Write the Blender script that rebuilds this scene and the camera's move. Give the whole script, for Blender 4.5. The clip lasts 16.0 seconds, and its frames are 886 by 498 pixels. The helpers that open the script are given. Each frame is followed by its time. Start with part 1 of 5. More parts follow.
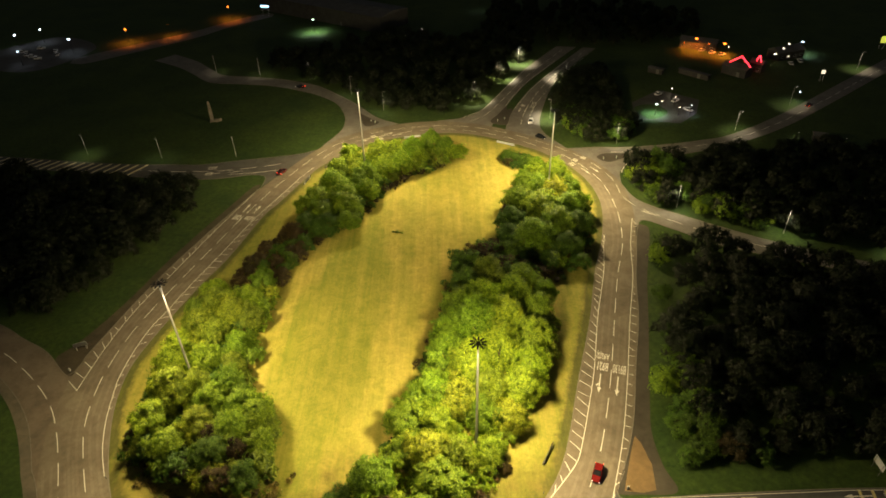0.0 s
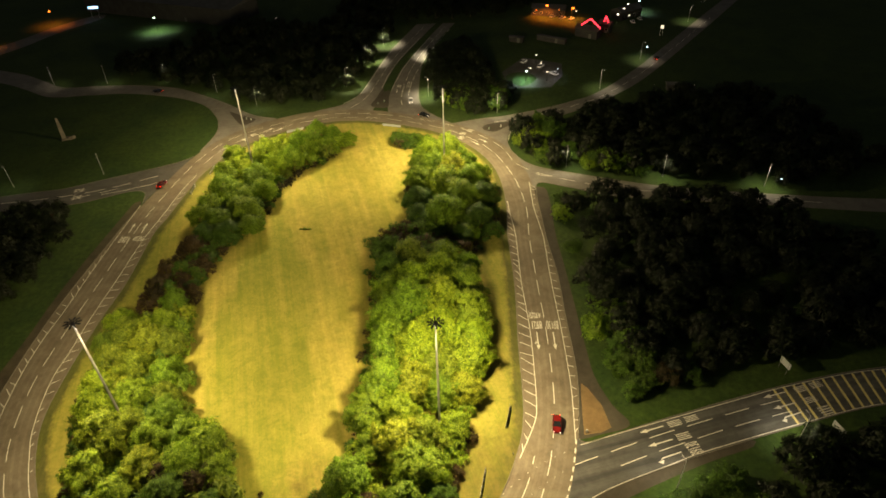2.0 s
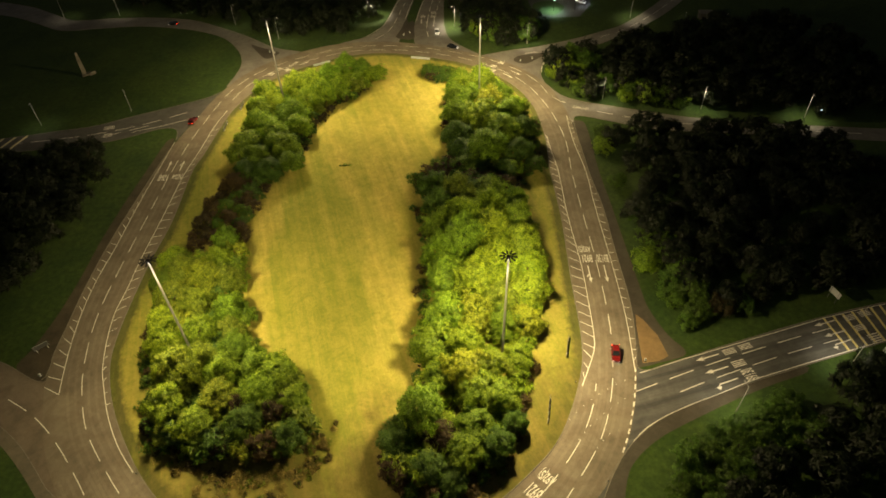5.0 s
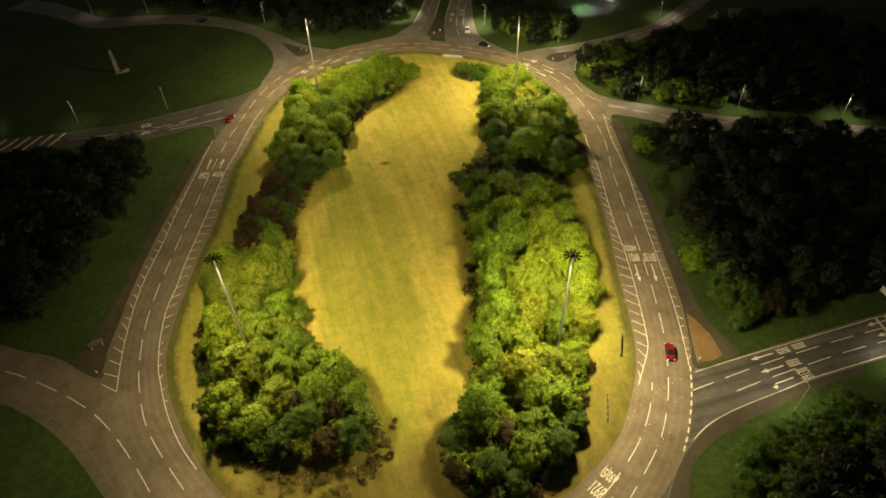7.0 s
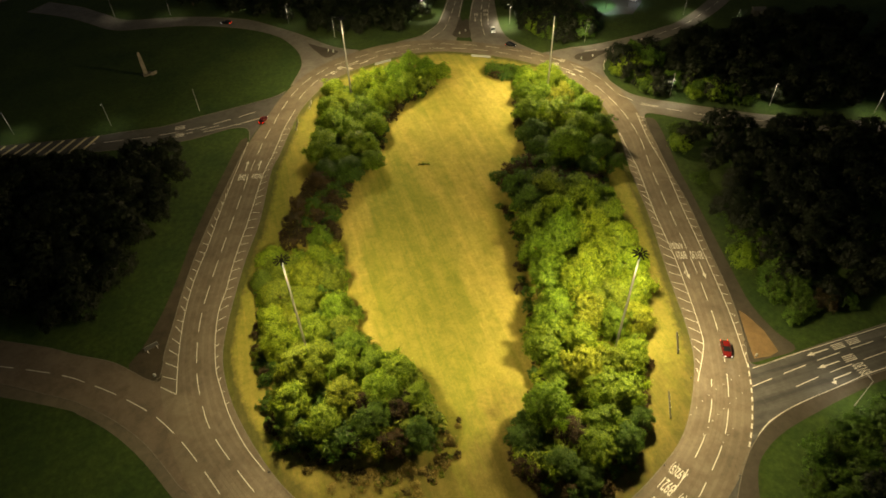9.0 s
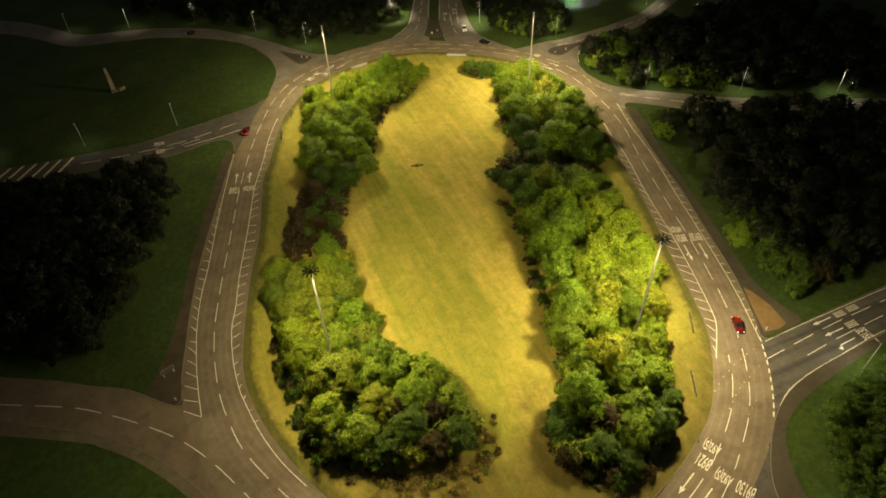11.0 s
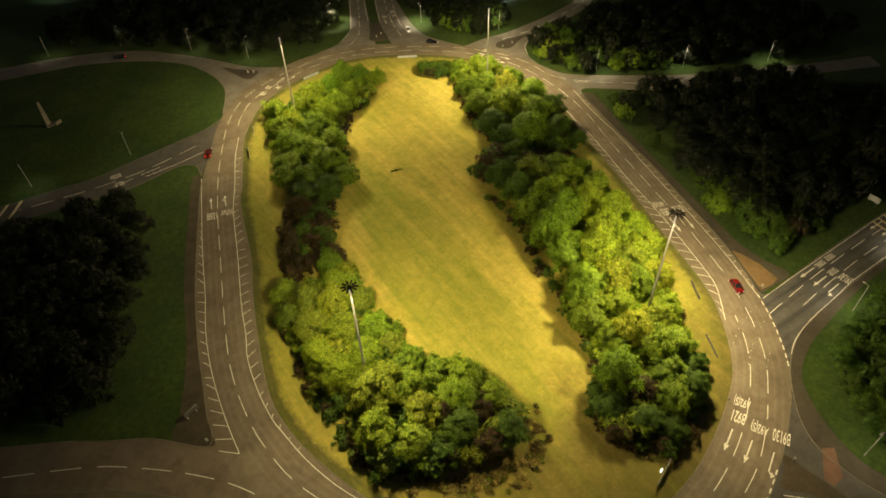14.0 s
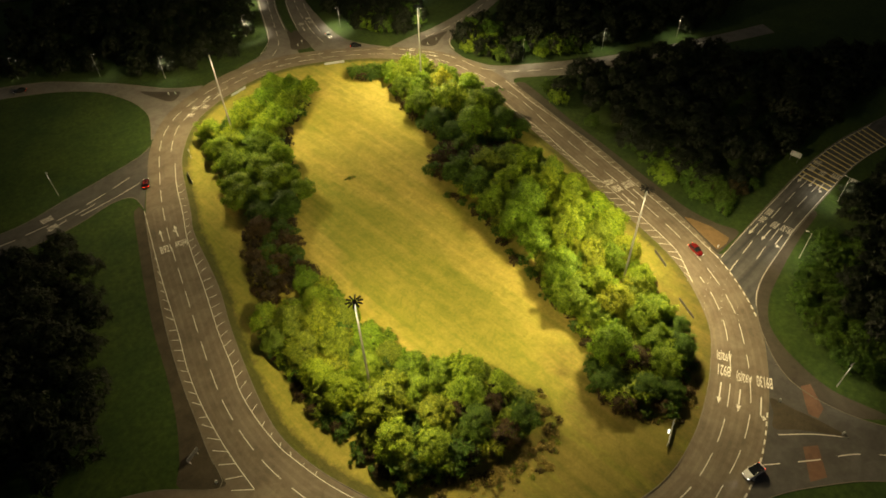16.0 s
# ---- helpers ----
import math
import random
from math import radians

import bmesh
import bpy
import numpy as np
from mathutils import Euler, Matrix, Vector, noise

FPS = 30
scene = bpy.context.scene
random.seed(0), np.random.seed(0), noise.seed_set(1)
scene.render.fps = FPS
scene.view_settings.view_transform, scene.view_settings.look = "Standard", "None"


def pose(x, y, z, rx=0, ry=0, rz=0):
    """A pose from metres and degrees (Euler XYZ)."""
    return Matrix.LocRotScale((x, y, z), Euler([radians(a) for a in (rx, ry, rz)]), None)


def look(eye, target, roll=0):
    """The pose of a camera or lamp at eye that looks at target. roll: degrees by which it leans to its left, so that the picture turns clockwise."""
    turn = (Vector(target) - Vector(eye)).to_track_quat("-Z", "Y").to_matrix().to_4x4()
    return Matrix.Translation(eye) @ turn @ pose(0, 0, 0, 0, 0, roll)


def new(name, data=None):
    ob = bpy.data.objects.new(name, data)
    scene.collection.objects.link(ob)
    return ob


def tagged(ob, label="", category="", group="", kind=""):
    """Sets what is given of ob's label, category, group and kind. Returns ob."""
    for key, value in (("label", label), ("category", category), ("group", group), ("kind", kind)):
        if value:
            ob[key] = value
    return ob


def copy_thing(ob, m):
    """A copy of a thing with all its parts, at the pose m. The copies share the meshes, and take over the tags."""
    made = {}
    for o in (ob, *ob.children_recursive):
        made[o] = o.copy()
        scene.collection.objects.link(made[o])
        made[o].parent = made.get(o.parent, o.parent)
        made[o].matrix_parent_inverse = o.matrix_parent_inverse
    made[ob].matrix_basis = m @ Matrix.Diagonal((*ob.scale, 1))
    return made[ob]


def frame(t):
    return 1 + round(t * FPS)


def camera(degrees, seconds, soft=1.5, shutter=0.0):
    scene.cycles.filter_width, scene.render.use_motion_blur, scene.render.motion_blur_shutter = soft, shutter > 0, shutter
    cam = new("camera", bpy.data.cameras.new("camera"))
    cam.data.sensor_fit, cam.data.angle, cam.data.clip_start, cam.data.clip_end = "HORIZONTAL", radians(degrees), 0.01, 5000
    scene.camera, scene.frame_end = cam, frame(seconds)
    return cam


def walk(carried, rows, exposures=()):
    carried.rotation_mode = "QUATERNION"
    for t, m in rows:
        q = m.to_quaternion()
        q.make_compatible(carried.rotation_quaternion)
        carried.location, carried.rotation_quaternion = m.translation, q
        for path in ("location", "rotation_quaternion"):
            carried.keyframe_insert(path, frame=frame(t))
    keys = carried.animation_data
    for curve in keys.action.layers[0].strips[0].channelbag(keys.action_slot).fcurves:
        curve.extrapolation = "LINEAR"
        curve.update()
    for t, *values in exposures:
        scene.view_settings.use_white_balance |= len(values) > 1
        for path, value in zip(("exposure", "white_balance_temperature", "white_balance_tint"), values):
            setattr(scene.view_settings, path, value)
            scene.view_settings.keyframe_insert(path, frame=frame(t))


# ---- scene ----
cam = camera(70.7, 16.0, 1.7)
PATH = [
    (0, (84.936, -99.704, 108.338), (84.939, -98.075, 107.179), -1.4),
    (0.5, (81.622, -99.38, 108.451), (81.724, -97.755, 107.289), -1.5),
    (1, (78.241, -99.143, 108.539), (78.458, -97.535, 107.369), -1.6),
    (1.5, (74.96, -98.671, 108.592), (75.289, -97.097, 107.403), -1.6),
    (2, (71.998, -98.061, 108.55), (72.403, -96.521, 107.34), -1.7),
    (2.5, (69.597, -97.288, 108.741), (70.012, -95.78, 107.495), -1.9),
    (3, (67.037, -96.78, 108.641), (67.446, -95.295, 107.365), -1.9),
    (3.5, (64.962, -96.341, 108.734), (65.361, -94.883, 107.425), -1.9),
    (4, (62.774, -95.925, 108.669), (63.164, -94.493, 107.328), -2.0),
    (6.5, (50.098, -92.519, 109.499), (50.479, -91.113, 108.128), -1.9),
    (7, (47.083, -91.67, 109.614), (47.461, -90.263, 108.244), -1.9),
    (7.5, (44.005, -90.84, 109.833), (44.381, -89.433, 108.462), -2.0),
    (8, (40.69, -89.999, 109.943), (41.065, -88.592, 108.573), -2.0),
    (8.5, (37.513, -89.065, 110.13), (37.889, -87.659, 108.758), -2.0),
    (9, (34.184, -88.105, 110.221), (34.578, -86.703, 108.85), -2.0),
    (11.5, (17.84, -82.066, 111.164), (18.423, -80.739, 109.786), -2.1),
    (12, (14.742, -80.499, 111.241), (15.373, -79.195, 109.862), -2.2),
    (12.5, (11.696, -78.895, 111.354), (12.357, -77.607, 109.974), -2.2),
    (13, (8.501, -77.304, 111.547), (9.193, -76.032, 110.167), -2.1),
    (13.5, (5.495, -75.633, 111.524), (6.218, -74.379, 110.144), -2.1),
    (14, (2.473, -73.626, 111.796), (3.236, -72.398, 110.413), -2.0),
    (14.5, (-0.442, -71.534, 112.114), (0.371, -70.344, 110.728), -2.1),
    (15, (-3.417, -69.186, 112.48), (-2.547, -68.041, 111.091), -2.1),
    (15.5, (-6.226, -66.696, 112.81), (-5.304, -65.597, 111.417), -2.1),
    (16, (-9.356, -63.96, 113.27), (-8.38, -62.912, 111.874), -1.8),
]
walk(cam, [(t, look(eye, target, roll)) for t, eye, target, roll in PATH], [(0, 0.32), (1.5, 0.27), (3.0, 0.15), (4.2, 0.07), (16, 0.07)])

# ---- night sky and white balance ----
world = bpy.data.worlds.new("night")
scene.world = world
world.use_nodes = True
world.node_tree.nodes["Background"].inputs["Color"].default_value = (0.46, 0.46, 0.44, 1)
world.node_tree.nodes["Background"].inputs["Strength"].default_value = 0.082

MASTS = [(28.0, -0.8, 31.4), (90.9, -19.3, 30.6), (57.7, 103.9, 30.2), (121.6, 85.1, 29.4)]
MAST_WATTS = 74500
# output of the five lamp groups of each mast, turning anticlockwise from east
AIM = [(1.0, 1.22, 0.40, 0.82, 1.15), (1.5, 1.3, 1.27, 1.3, 1.7), (0.95, 1.5, 1.0, 1.0, 0.9), (1.35, 1.8, 0.78, 1.15, 1.65)]
LAMP_COLOUR = (1.0, 0.765, 0.375)


def lamp(name, place, watts, colour, radius=0.5, cone=150, blend=0.6, target=None):
    data = bpy.data.lights.new(name, "SPOT" if cone else "POINT")
    data.energy, data.color, data.shadow_soft_size = watts, colour, radius
    if cone:
        data.spot_size, data.spot_blend = radians(cone), blend
    ob = new(name, data)
    ob.matrix_world = look(place, target) if target else Matrix.Translation(place)
    return ob


# each ring of floodlights throws its light outwards and down to all sides
for (x, y, z), aim in zip(MASTS, AIM):
    for i in range(5):
        a = radians(72 * i + 10.8)
        out = Vector((math.cos(a), math.sin(a), 0))
        eye = Vector((x, y, z - 0.9)) + out * 1.65
        lamp("mast_light", eye, MAST_WATTS * aim[i], LAMP_COLOUR, 0.8, 132, 1.0, eye + out * 1.25 + Vector((0, 0, -1)))
    # spill of the lanterns down their own pole
    for a in (radians(205), radians(318)):
        eye = Vector((x + 0.9 * math.cos(a), y + 0.9 * math.sin(a), z - 0.5))
        lamp("pole_spill", eye, 16000, LAMP_COLOUR, 0.05, 34, 1.0, (x, y, z - 14))


# ---- materials ----
def material(name, rough=0.9, metal=0.0):
    m = bpy.data.materials.new(name)
    m.use_nodes = True
    b = m.node_tree.nodes["Principled BSDF"]
    b.inputs["Roughness"].default_value, b.inputs["Metallic"].default_value = rough, metal
    b.inputs["Specular IOR Level"].default_value = 0.3
    return m, m.node_tree.nodes, m.node_tree.links, b


def noise_node(n, l, scale, detail=4.0, rough=0.6, stretch=None, turn=0.0, own=False, wobble=0.0):
    co = n.new("ShaderNodeTexCoord")
    t = n.new("ShaderNodeTexNoise")
    t.inputs["Scale"].default_value, t.inputs["Detail"].default_value, t.inputs["Roughness"].default_value = scale, detail, rough
    t.inputs["Distortion"].default_value = wobble
    out = co.outputs["Object"] if own else None
    if not own:
        g = n.new("ShaderNodeNewGeometry")
        out = g.outputs["Position"]
    if stretch or turn:
        mp = n.new("ShaderNodeMapping")
        mp.inputs["Scale"].default_value = stretch or (1, 1, 1)
        mp.inputs["Rotation"].default_value = (0, 0, radians(turn))
        l.new(out, mp.inputs["Vector"])
        out = mp.outputs["Vector"]
    l.new(out, t.inputs["Vector"])
    return t.outputs["Fac"]


def ramp(n, l, fac, stops):
    r = n.new("ShaderNodeValToRGB")
    while len(r.color_ramp.elements) < len(stops):
        r.color_ramp.elements.new(0.5)
    for e, (p, c) in zip(r.color_ramp.elements, stops):
        e.position, e.color = p, (*c, 1)
    l.new(fac, r.inputs["Fac"])
    return r.outputs["Color"]


def mix(n, l, a, b, fac, how="MIX"):
    m = n.new("ShaderNodeMix")
    m.data_type, m.blend_type = "RGBA", how
    for sock, v in ((m.inputs["A"], a), (m.inputs["B"], b), (m.inputs["Factor"], fac)):
        if isinstance(v, (int, float)):
            sock.default_value = v
        elif isinstance(v, tuple):
            sock.default_value = (*v, 1)
        else:
            l.new(v, sock)
    return m.outputs["Result"]


def bump(n, l, b, height, strength=0.4, distance=0.05):
    p = n.new("ShaderNodeBump")
    p.inputs["Strength"].default_value, p.inputs["Distance"].default_value = strength, distance
    l.new(height, p.inputs["Height"])
    l.new(p.outputs["Normal"], b.inputs["Normal"])


def mottled(name, dark, light, scale_a, scale_b, rough=0.9, metal=0.0, stretch=None, turn=0.0, relief=0.3, depth=0.03, own=False):
    """A surface with variation at two scales between two colours."""
    m, n, l, b = material(name, rough, metal)
    a = noise_node(n, l, scale_a, 5, 0.6, stretch, turn, own)
    f = noise_node(n, l, scale_b, 3, 0.7, stretch, turn, own)
    mid = tuple((p + q) / 2 for p, q in zip(dark, light))
    big = ramp(n, l, a, [(0.3, dark), (0.5, mid), (0.7, light)])
    fine = ramp(n, l, f, [(0.3, (0.66, 0.66, 0.66)), (0.7, (1.0, 1.0, 1.0))])
    l.new(mix(n, l, big, fine, 0.8, "MULTIPLY"), b.inputs["Base Color"])
    bump(n, l, b, f, relief, depth)
    return m


def grass_material(name, green, straw, bias, stripes=True, edge=False):
    m, n, l, b = material(name, 0.95)
    patch = noise_node(n, l, 0.05, 6, 0.66, (1.0, 0.4, 1.0) if stripes else None, 9)
    streak = noise_node(n, l, 0.75, 5, 0.7, (1.0, 0.014, 1.0) if stripes else None, 9)
    fine = noise_node(n, l, 3.4, 5, 0.8, (1.0, 0.05, 1.0) if stripes else None, 9, wobble=0.3)
    blades = noise_node(n, l, 5.0, 3, 0.75, (1.0, 0.4, 1.0), 9)
    lo, hi = bias
    base = ramp(n, l, patch, [(lo, green), (hi, straw)])
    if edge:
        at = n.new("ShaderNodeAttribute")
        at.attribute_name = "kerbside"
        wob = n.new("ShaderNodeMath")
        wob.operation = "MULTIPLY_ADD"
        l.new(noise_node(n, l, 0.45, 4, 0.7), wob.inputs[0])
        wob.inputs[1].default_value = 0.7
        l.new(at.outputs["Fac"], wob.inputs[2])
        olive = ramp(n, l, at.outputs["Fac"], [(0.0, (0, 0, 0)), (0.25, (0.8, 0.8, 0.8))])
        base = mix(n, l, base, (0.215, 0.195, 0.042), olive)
        # the grass turns darker towards the kerb
        edge_dark = ramp(n, l, wob.outputs[0], [(0.66, (0, 0, 0)), (1.25, (1, 1, 1))])
        base = mix(n, l, base, (0.085, 0.082, 0.024), edge_dark)
        # rank brown grass at the south end, with the thickets' shade mixed into its colour
        geo = n.new("ShaderNodeNewGeometry")
        xyz = n.new("ShaderNodeSeparateXYZ")
        l.new(geo.outputs["Position"], xyz.inputs[0])
        far = n.new("ShaderNodeMath")
        far.operation = "MULTIPLY_ADD"
        l.new(xyz.outputs["Y"], far.inputs[0])
        far.inputs[1].default_value = -0.05
        far.inputs[2].default_value = -1.6
        wild = n.new("ShaderNodeMath")
        wild.operation = "MULTIPLY_ADD"
        l.new(noise_node(n, l, 0.12, 5, 0.7), wild.inputs[0])
        wild.inputs[1].default_value = 2.0
        l.new(far.outputs[0], wild.inputs[2])
        rank_shade = ramp(n, l, wild.outputs[0], [(0.2, (0, 0, 0)), (1.0, (0.8, 0.8, 0.8))])
        base = mix(n, l, base, (0.120, 0.095, 0.026), rank_shade)
    if stripes:
        # a long greener swath along the middle of the meadow
        geo = n.new("ShaderNodeNewGeometry")
        mp = n.new("ShaderNodeMapping")
        mp.vector_type = "TEXTURE"
        mp.inputs["Location"].default_value = (57, 18, 0)
        mp.inputs["Rotation"].default_value = (0, 0, radians(-7))
        mp.inputs["Scale"].default_value = (14, 58, 50)
        l.new(geo.outputs["Position"], mp.inputs["Vector"])
        ball = n.new("ShaderNodeTexGradient")
        ball.gradient_type = "SPHERICAL"
        l.new(mp.outputs["Vector"], ball.inputs["Vector"])
        soft = n.new("ShaderNodeMath")
        soft.operation = "MULTIPLY_ADD"
        l.new(noise_node(n, l, 0.16, 5, 0.7, (1.0, 0.3, 1.0), 9), soft.inputs[0])
        soft.inputs[1].default_value = 1.3
        added = n.new("ShaderNodeMath")
        added.operation = "MULTIPLY"
        l.new(ball.outputs["Fac"], added.inputs[0])
        added.inputs[1].default_value = 1.5
        l.new(added.outputs[0], soft.inputs[2])
        lush = ramp(n, l, soft.outputs[0], [(0.7, (0, 0, 0)), (2.1, (0.7, 0.7, 0.7))])
        base = mix(n, l, base, (0.205, 0.210, 0.030), lush)
    st = ramp(n, l, streak, [(0.32, (0.74, 0.84, 0.6) if stripes else (0.42, 0.5, 0.4)), (0.62, (1.0, 1.0, 1.0) if stripes else (1.25, 1.2, 1.1))])
    fi = ramp(n, l, fine, [(0.36, (0.80, 0.86, 0.68)), (0.60, (1.05, 1.04, 1.02))])
    bl = ramp(n, l, blades, [(0.36, (0.86, 0.88, 0.80)), (0.64, (1.06, 1.06, 1.04))])
    c = mix(n, l, base, st, 0.55 if stripes else 0.75, "MULTIPLY")
    if stripes:
        # mower swaths, and the greener drifts that cross them
        swath = ramp(n, l, noise_node(n, l, 0.42, 3, 0.55, (1.0, 0.03, 1.0), 9, wobble=0.15), [(0.40, (0.87, 0.92, 0.78)), (0.58, (1.04, 1.02, 1.02))])
        c = mix(n, l, c, swath, 0.9, "MULTIPLY")
        drift = ramp(n, l, noise_node(n, l, 0.11, 5, 0.65, (1.0, 0.45, 1.0), 9), [(0.42, (0.89, 0.93, 0.76)), (0.62, (1.05, 1.02, 1.02))])
        c = mix(n, l, c, drift, 0.9, "MULTIPLY")
    tufts = ramp(n, l, noise_node(n, l, 0.33, 6, 0.78, None, 0, wobble=0.6), [(0.36, (0.74, 0.80, 0.66)), (0.60, (1.08, 1.06, 1.05))])
    c = mix(n, l, c, tufts, 0.85, "MULTIPLY")
    grain = ramp(n, l, noise_node(n, l, 1.5, 4, 0.8), [(0.36, (0.84, 0.87, 0.78)), (0.62, (1.07, 1.06, 1.05))])
    c = mix(n, l, c, grain, 0.8, "MULTIPLY")
    c = mix(n, l, c, fi, 0.5, "MULTIPLY")
    c = mix(n, l, c, bl, 0.7, "MULTIPLY")
    l.new(c, b.inputs["Base Color"])
    bump(n, l, b, fine, 0.5, 0.12)
    return m


def leaf_material(name, dark, light):
    m, n, l, b = material(name, 0.6)
    info = n.new("ShaderNodeObjectInfo")
    geo = n.new("ShaderNodeNewGeometry")
    isl = ramp(n, l, geo.outputs["Random Per Island"], [(0.0, [0.72 * v for v in dark]), (1.0, [1.16 * v for v in light])])
    per = ramp(n, l, info.outputs["Random"], [(0.0, (0.70, 0.80, 0.75)), (0.5, (1, 1, 1)), (1.0, (1.12, 1.06, 0.88))])
    c = mix(n, l, isl, per, 1.0, "MULTIPLY")
    spray = ramp(n, l, noise_node(n, l, 1.1, 3, 0.7), [(0.36, (0.76, 0.80, 0.72)), (0.62, (1.20, 1.18, 1.10))])
    c = mix(n, l, c, spray, 1.0, "MULTIPLY")
    l.new(c, b.inputs["Base Color"])
    tr = n.new("ShaderNodeBsdfTranslucent")
    l.new(c, tr.inputs["Color"])
    ms = n.new("ShaderNodeMixShader")
    ms.inputs["Fac"].default_value = 0.5
    l.new(b.outputs["BSDF"], ms.inputs[1])
    l.new(tr.outputs["BSDF"], ms.inputs[2])
    l.new(ms.outputs["Shader"], n["Material Output"].inputs["Surface"])
    return m


def plain(name, colour, rough=0.6, metal=0.0):
    m, n, l, b = material(name, rough, metal)
    f = noise_node(n, l, 3.0, 4, 0.6, own=True)
    dark = tuple(0.8 * c for c in colour)
    l.new(ramp(n, l, f, [(0.35, dark), (0.65, colour)]), b.inputs["Base Color"])
    return m


def glow(name, colour, strength):
    m, n, l, b = material(name, 0.4)
    b.inputs["Base Color"].default_value = (*colour, 1)
    b.inputs["Emission Color"].default_value = (*colour, 1)
    b.inputs["Emission Strength"].default_value = strength
    return m


def asphalt_material(name, dark, light, stretch=None):
    """Worn tarmac: broad patches, long tyre streaks are left to the geometry, fine chippings."""
    m, n, l, b = material(name, 0.85)
    big = noise_node(n, l, 0.5 if stretch else 0.09, 5, 0.6, stretch)
    mid = noise_node(n, l, 0.9, 4, 0.65)
    blotch = noise_node(n, l, 0.24, 6, 0.72, wobble=0.4)
    fine = noise_node(n, l, 22.0, 2, 0.7)
    c = ramp(n, l, big, [(0.3, dark), (0.7, light)])
    c = mix(n, l, c, ramp(n, l, mid, [(0.3, (0.8, 0.8, 0.8)), (0.7, (1.06, 1.04, 1.0))]), 0.7, "MULTIPLY")
    c = mix(n, l, c, ramp(n, l, blotch, [(0.38, (0.74, 0.72, 0.70)), (0.56, (1.04, 1.04, 1.04))]), 0.8, "MULTIPLY")
    c = mix(n, l, c, ramp(n, l, fine, [(0.3, (0.75, 0.75, 0.75)), (0.7, (1.1, 1.1, 1.1))]), 0.6, "MULTIPLY")
    l.new(c, b.inputs["Base Color"])
    bump(n, l, b, fine, 0.25, 0.01)
    return m


def paint_material(name, colour, worn):
    m, n, l, b = material(name, 0.7)
    f = noise_node(n, l, 2.2, 5, 0.75)
    l.new(ramp(n, l, f, [(0.36, worn), (0.52, colour)]), b.inputs["Base Color"])
    return m


ASPHALT = asphalt_material("old_red_asphalt", (0.109, 0.094, 0.068), (0.160, 0.136, 0.098))
ASPHALT_ARM = asphalt_material("grey_asphalt", (0.050, 0.049, 0.046), (0.082, 0.080, 0.075))
ASPHALT_SW = asphalt_material("dark_red_asphalt", (0.098, 0.081, 0.060), (0.144, 0.118, 0.087))
ASPHALT_PALE = asphalt_material("pale_asphalt", (0.11, 0.105, 0.095), (0.16, 0.15, 0.135))
ASPHALT_WORN = asphalt_material("tyre_worn_asphalt", (0.034, 0.036, 0.036), (0.105, 0.105, 0.10), (0.035, 1.0, 1.0))
ASPHALT_BAND = asphalt_material("polished_asphalt", (0.127, 0.108, 0.079), (0.178, 0.151, 0.109))
PATH_TAR = asphalt_material("path_tarmac", (0.038, 0.033, 0.025), (0.060, 0.052, 0.039))
HATCH_TAR = asphalt_material("unswept_asphalt", (0.085, 0.075, 0.055), (0.125, 0.11, 0.078))
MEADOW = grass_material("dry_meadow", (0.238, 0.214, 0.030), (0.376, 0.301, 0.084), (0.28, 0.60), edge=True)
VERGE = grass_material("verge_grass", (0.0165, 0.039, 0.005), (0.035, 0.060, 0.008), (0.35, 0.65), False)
DIRT = mottled("bare_soil", (0.032, 0.027, 0.017), (0.070, 0.056, 0.034), 0.25, 3.0)
SAND = mottled("orange_grit", (0.125, 0.084, 0.037), (0.20, 0.132, 0.058), 0.4, 5.0)
WHITE = paint_material("white_road_paint", (0.56, 0.54, 0.48), (0.27, 0.25, 0.205))
PALE_YELLOW = paint_material("faded_yellow_paint", (0.62, 0.54, 0.30), (0.32, 0.28, 0.18))
YELLOW = paint_material("yellow_road_paint", (0.54, 0.46, 0.18), (0.28, 0.24, 0.12))
RED_TAR = asphalt_material("red_crossing_surface", (0.100, 0.060, 0.040), (0.150, 0.083, 0.053))
KERB = mottled("concrete_kerb", (0.11, 0.10, 0.078), (0.19, 0.172, 0.135), 0.8, 6.0)
POLE = mottled("weathered_mast_steel", (0.44, 0.44, 0.43), (0.56, 0.56, 0.55), 0.8, 8.0, 0.55, 0.1, own=True)
STEEL = mottled("galvanised_steel", (0.74, 0.74, 0.73), (0.86, 0.86, 0.84), 0.8, 8.0, 0.5, 0.15, own=True)
BLACK = plain("black_lantern_metal", (0.012, 0.012, 0.013), 0.55, 0.2)
BARK = mottled("bark", (0.05, 0.038, 0.025), (0.11, 0.085, 0.055), 2.0, 12.0, own=True)
LENS = glow("mast_lens", (1.0, 0.93, 0.78), 130)
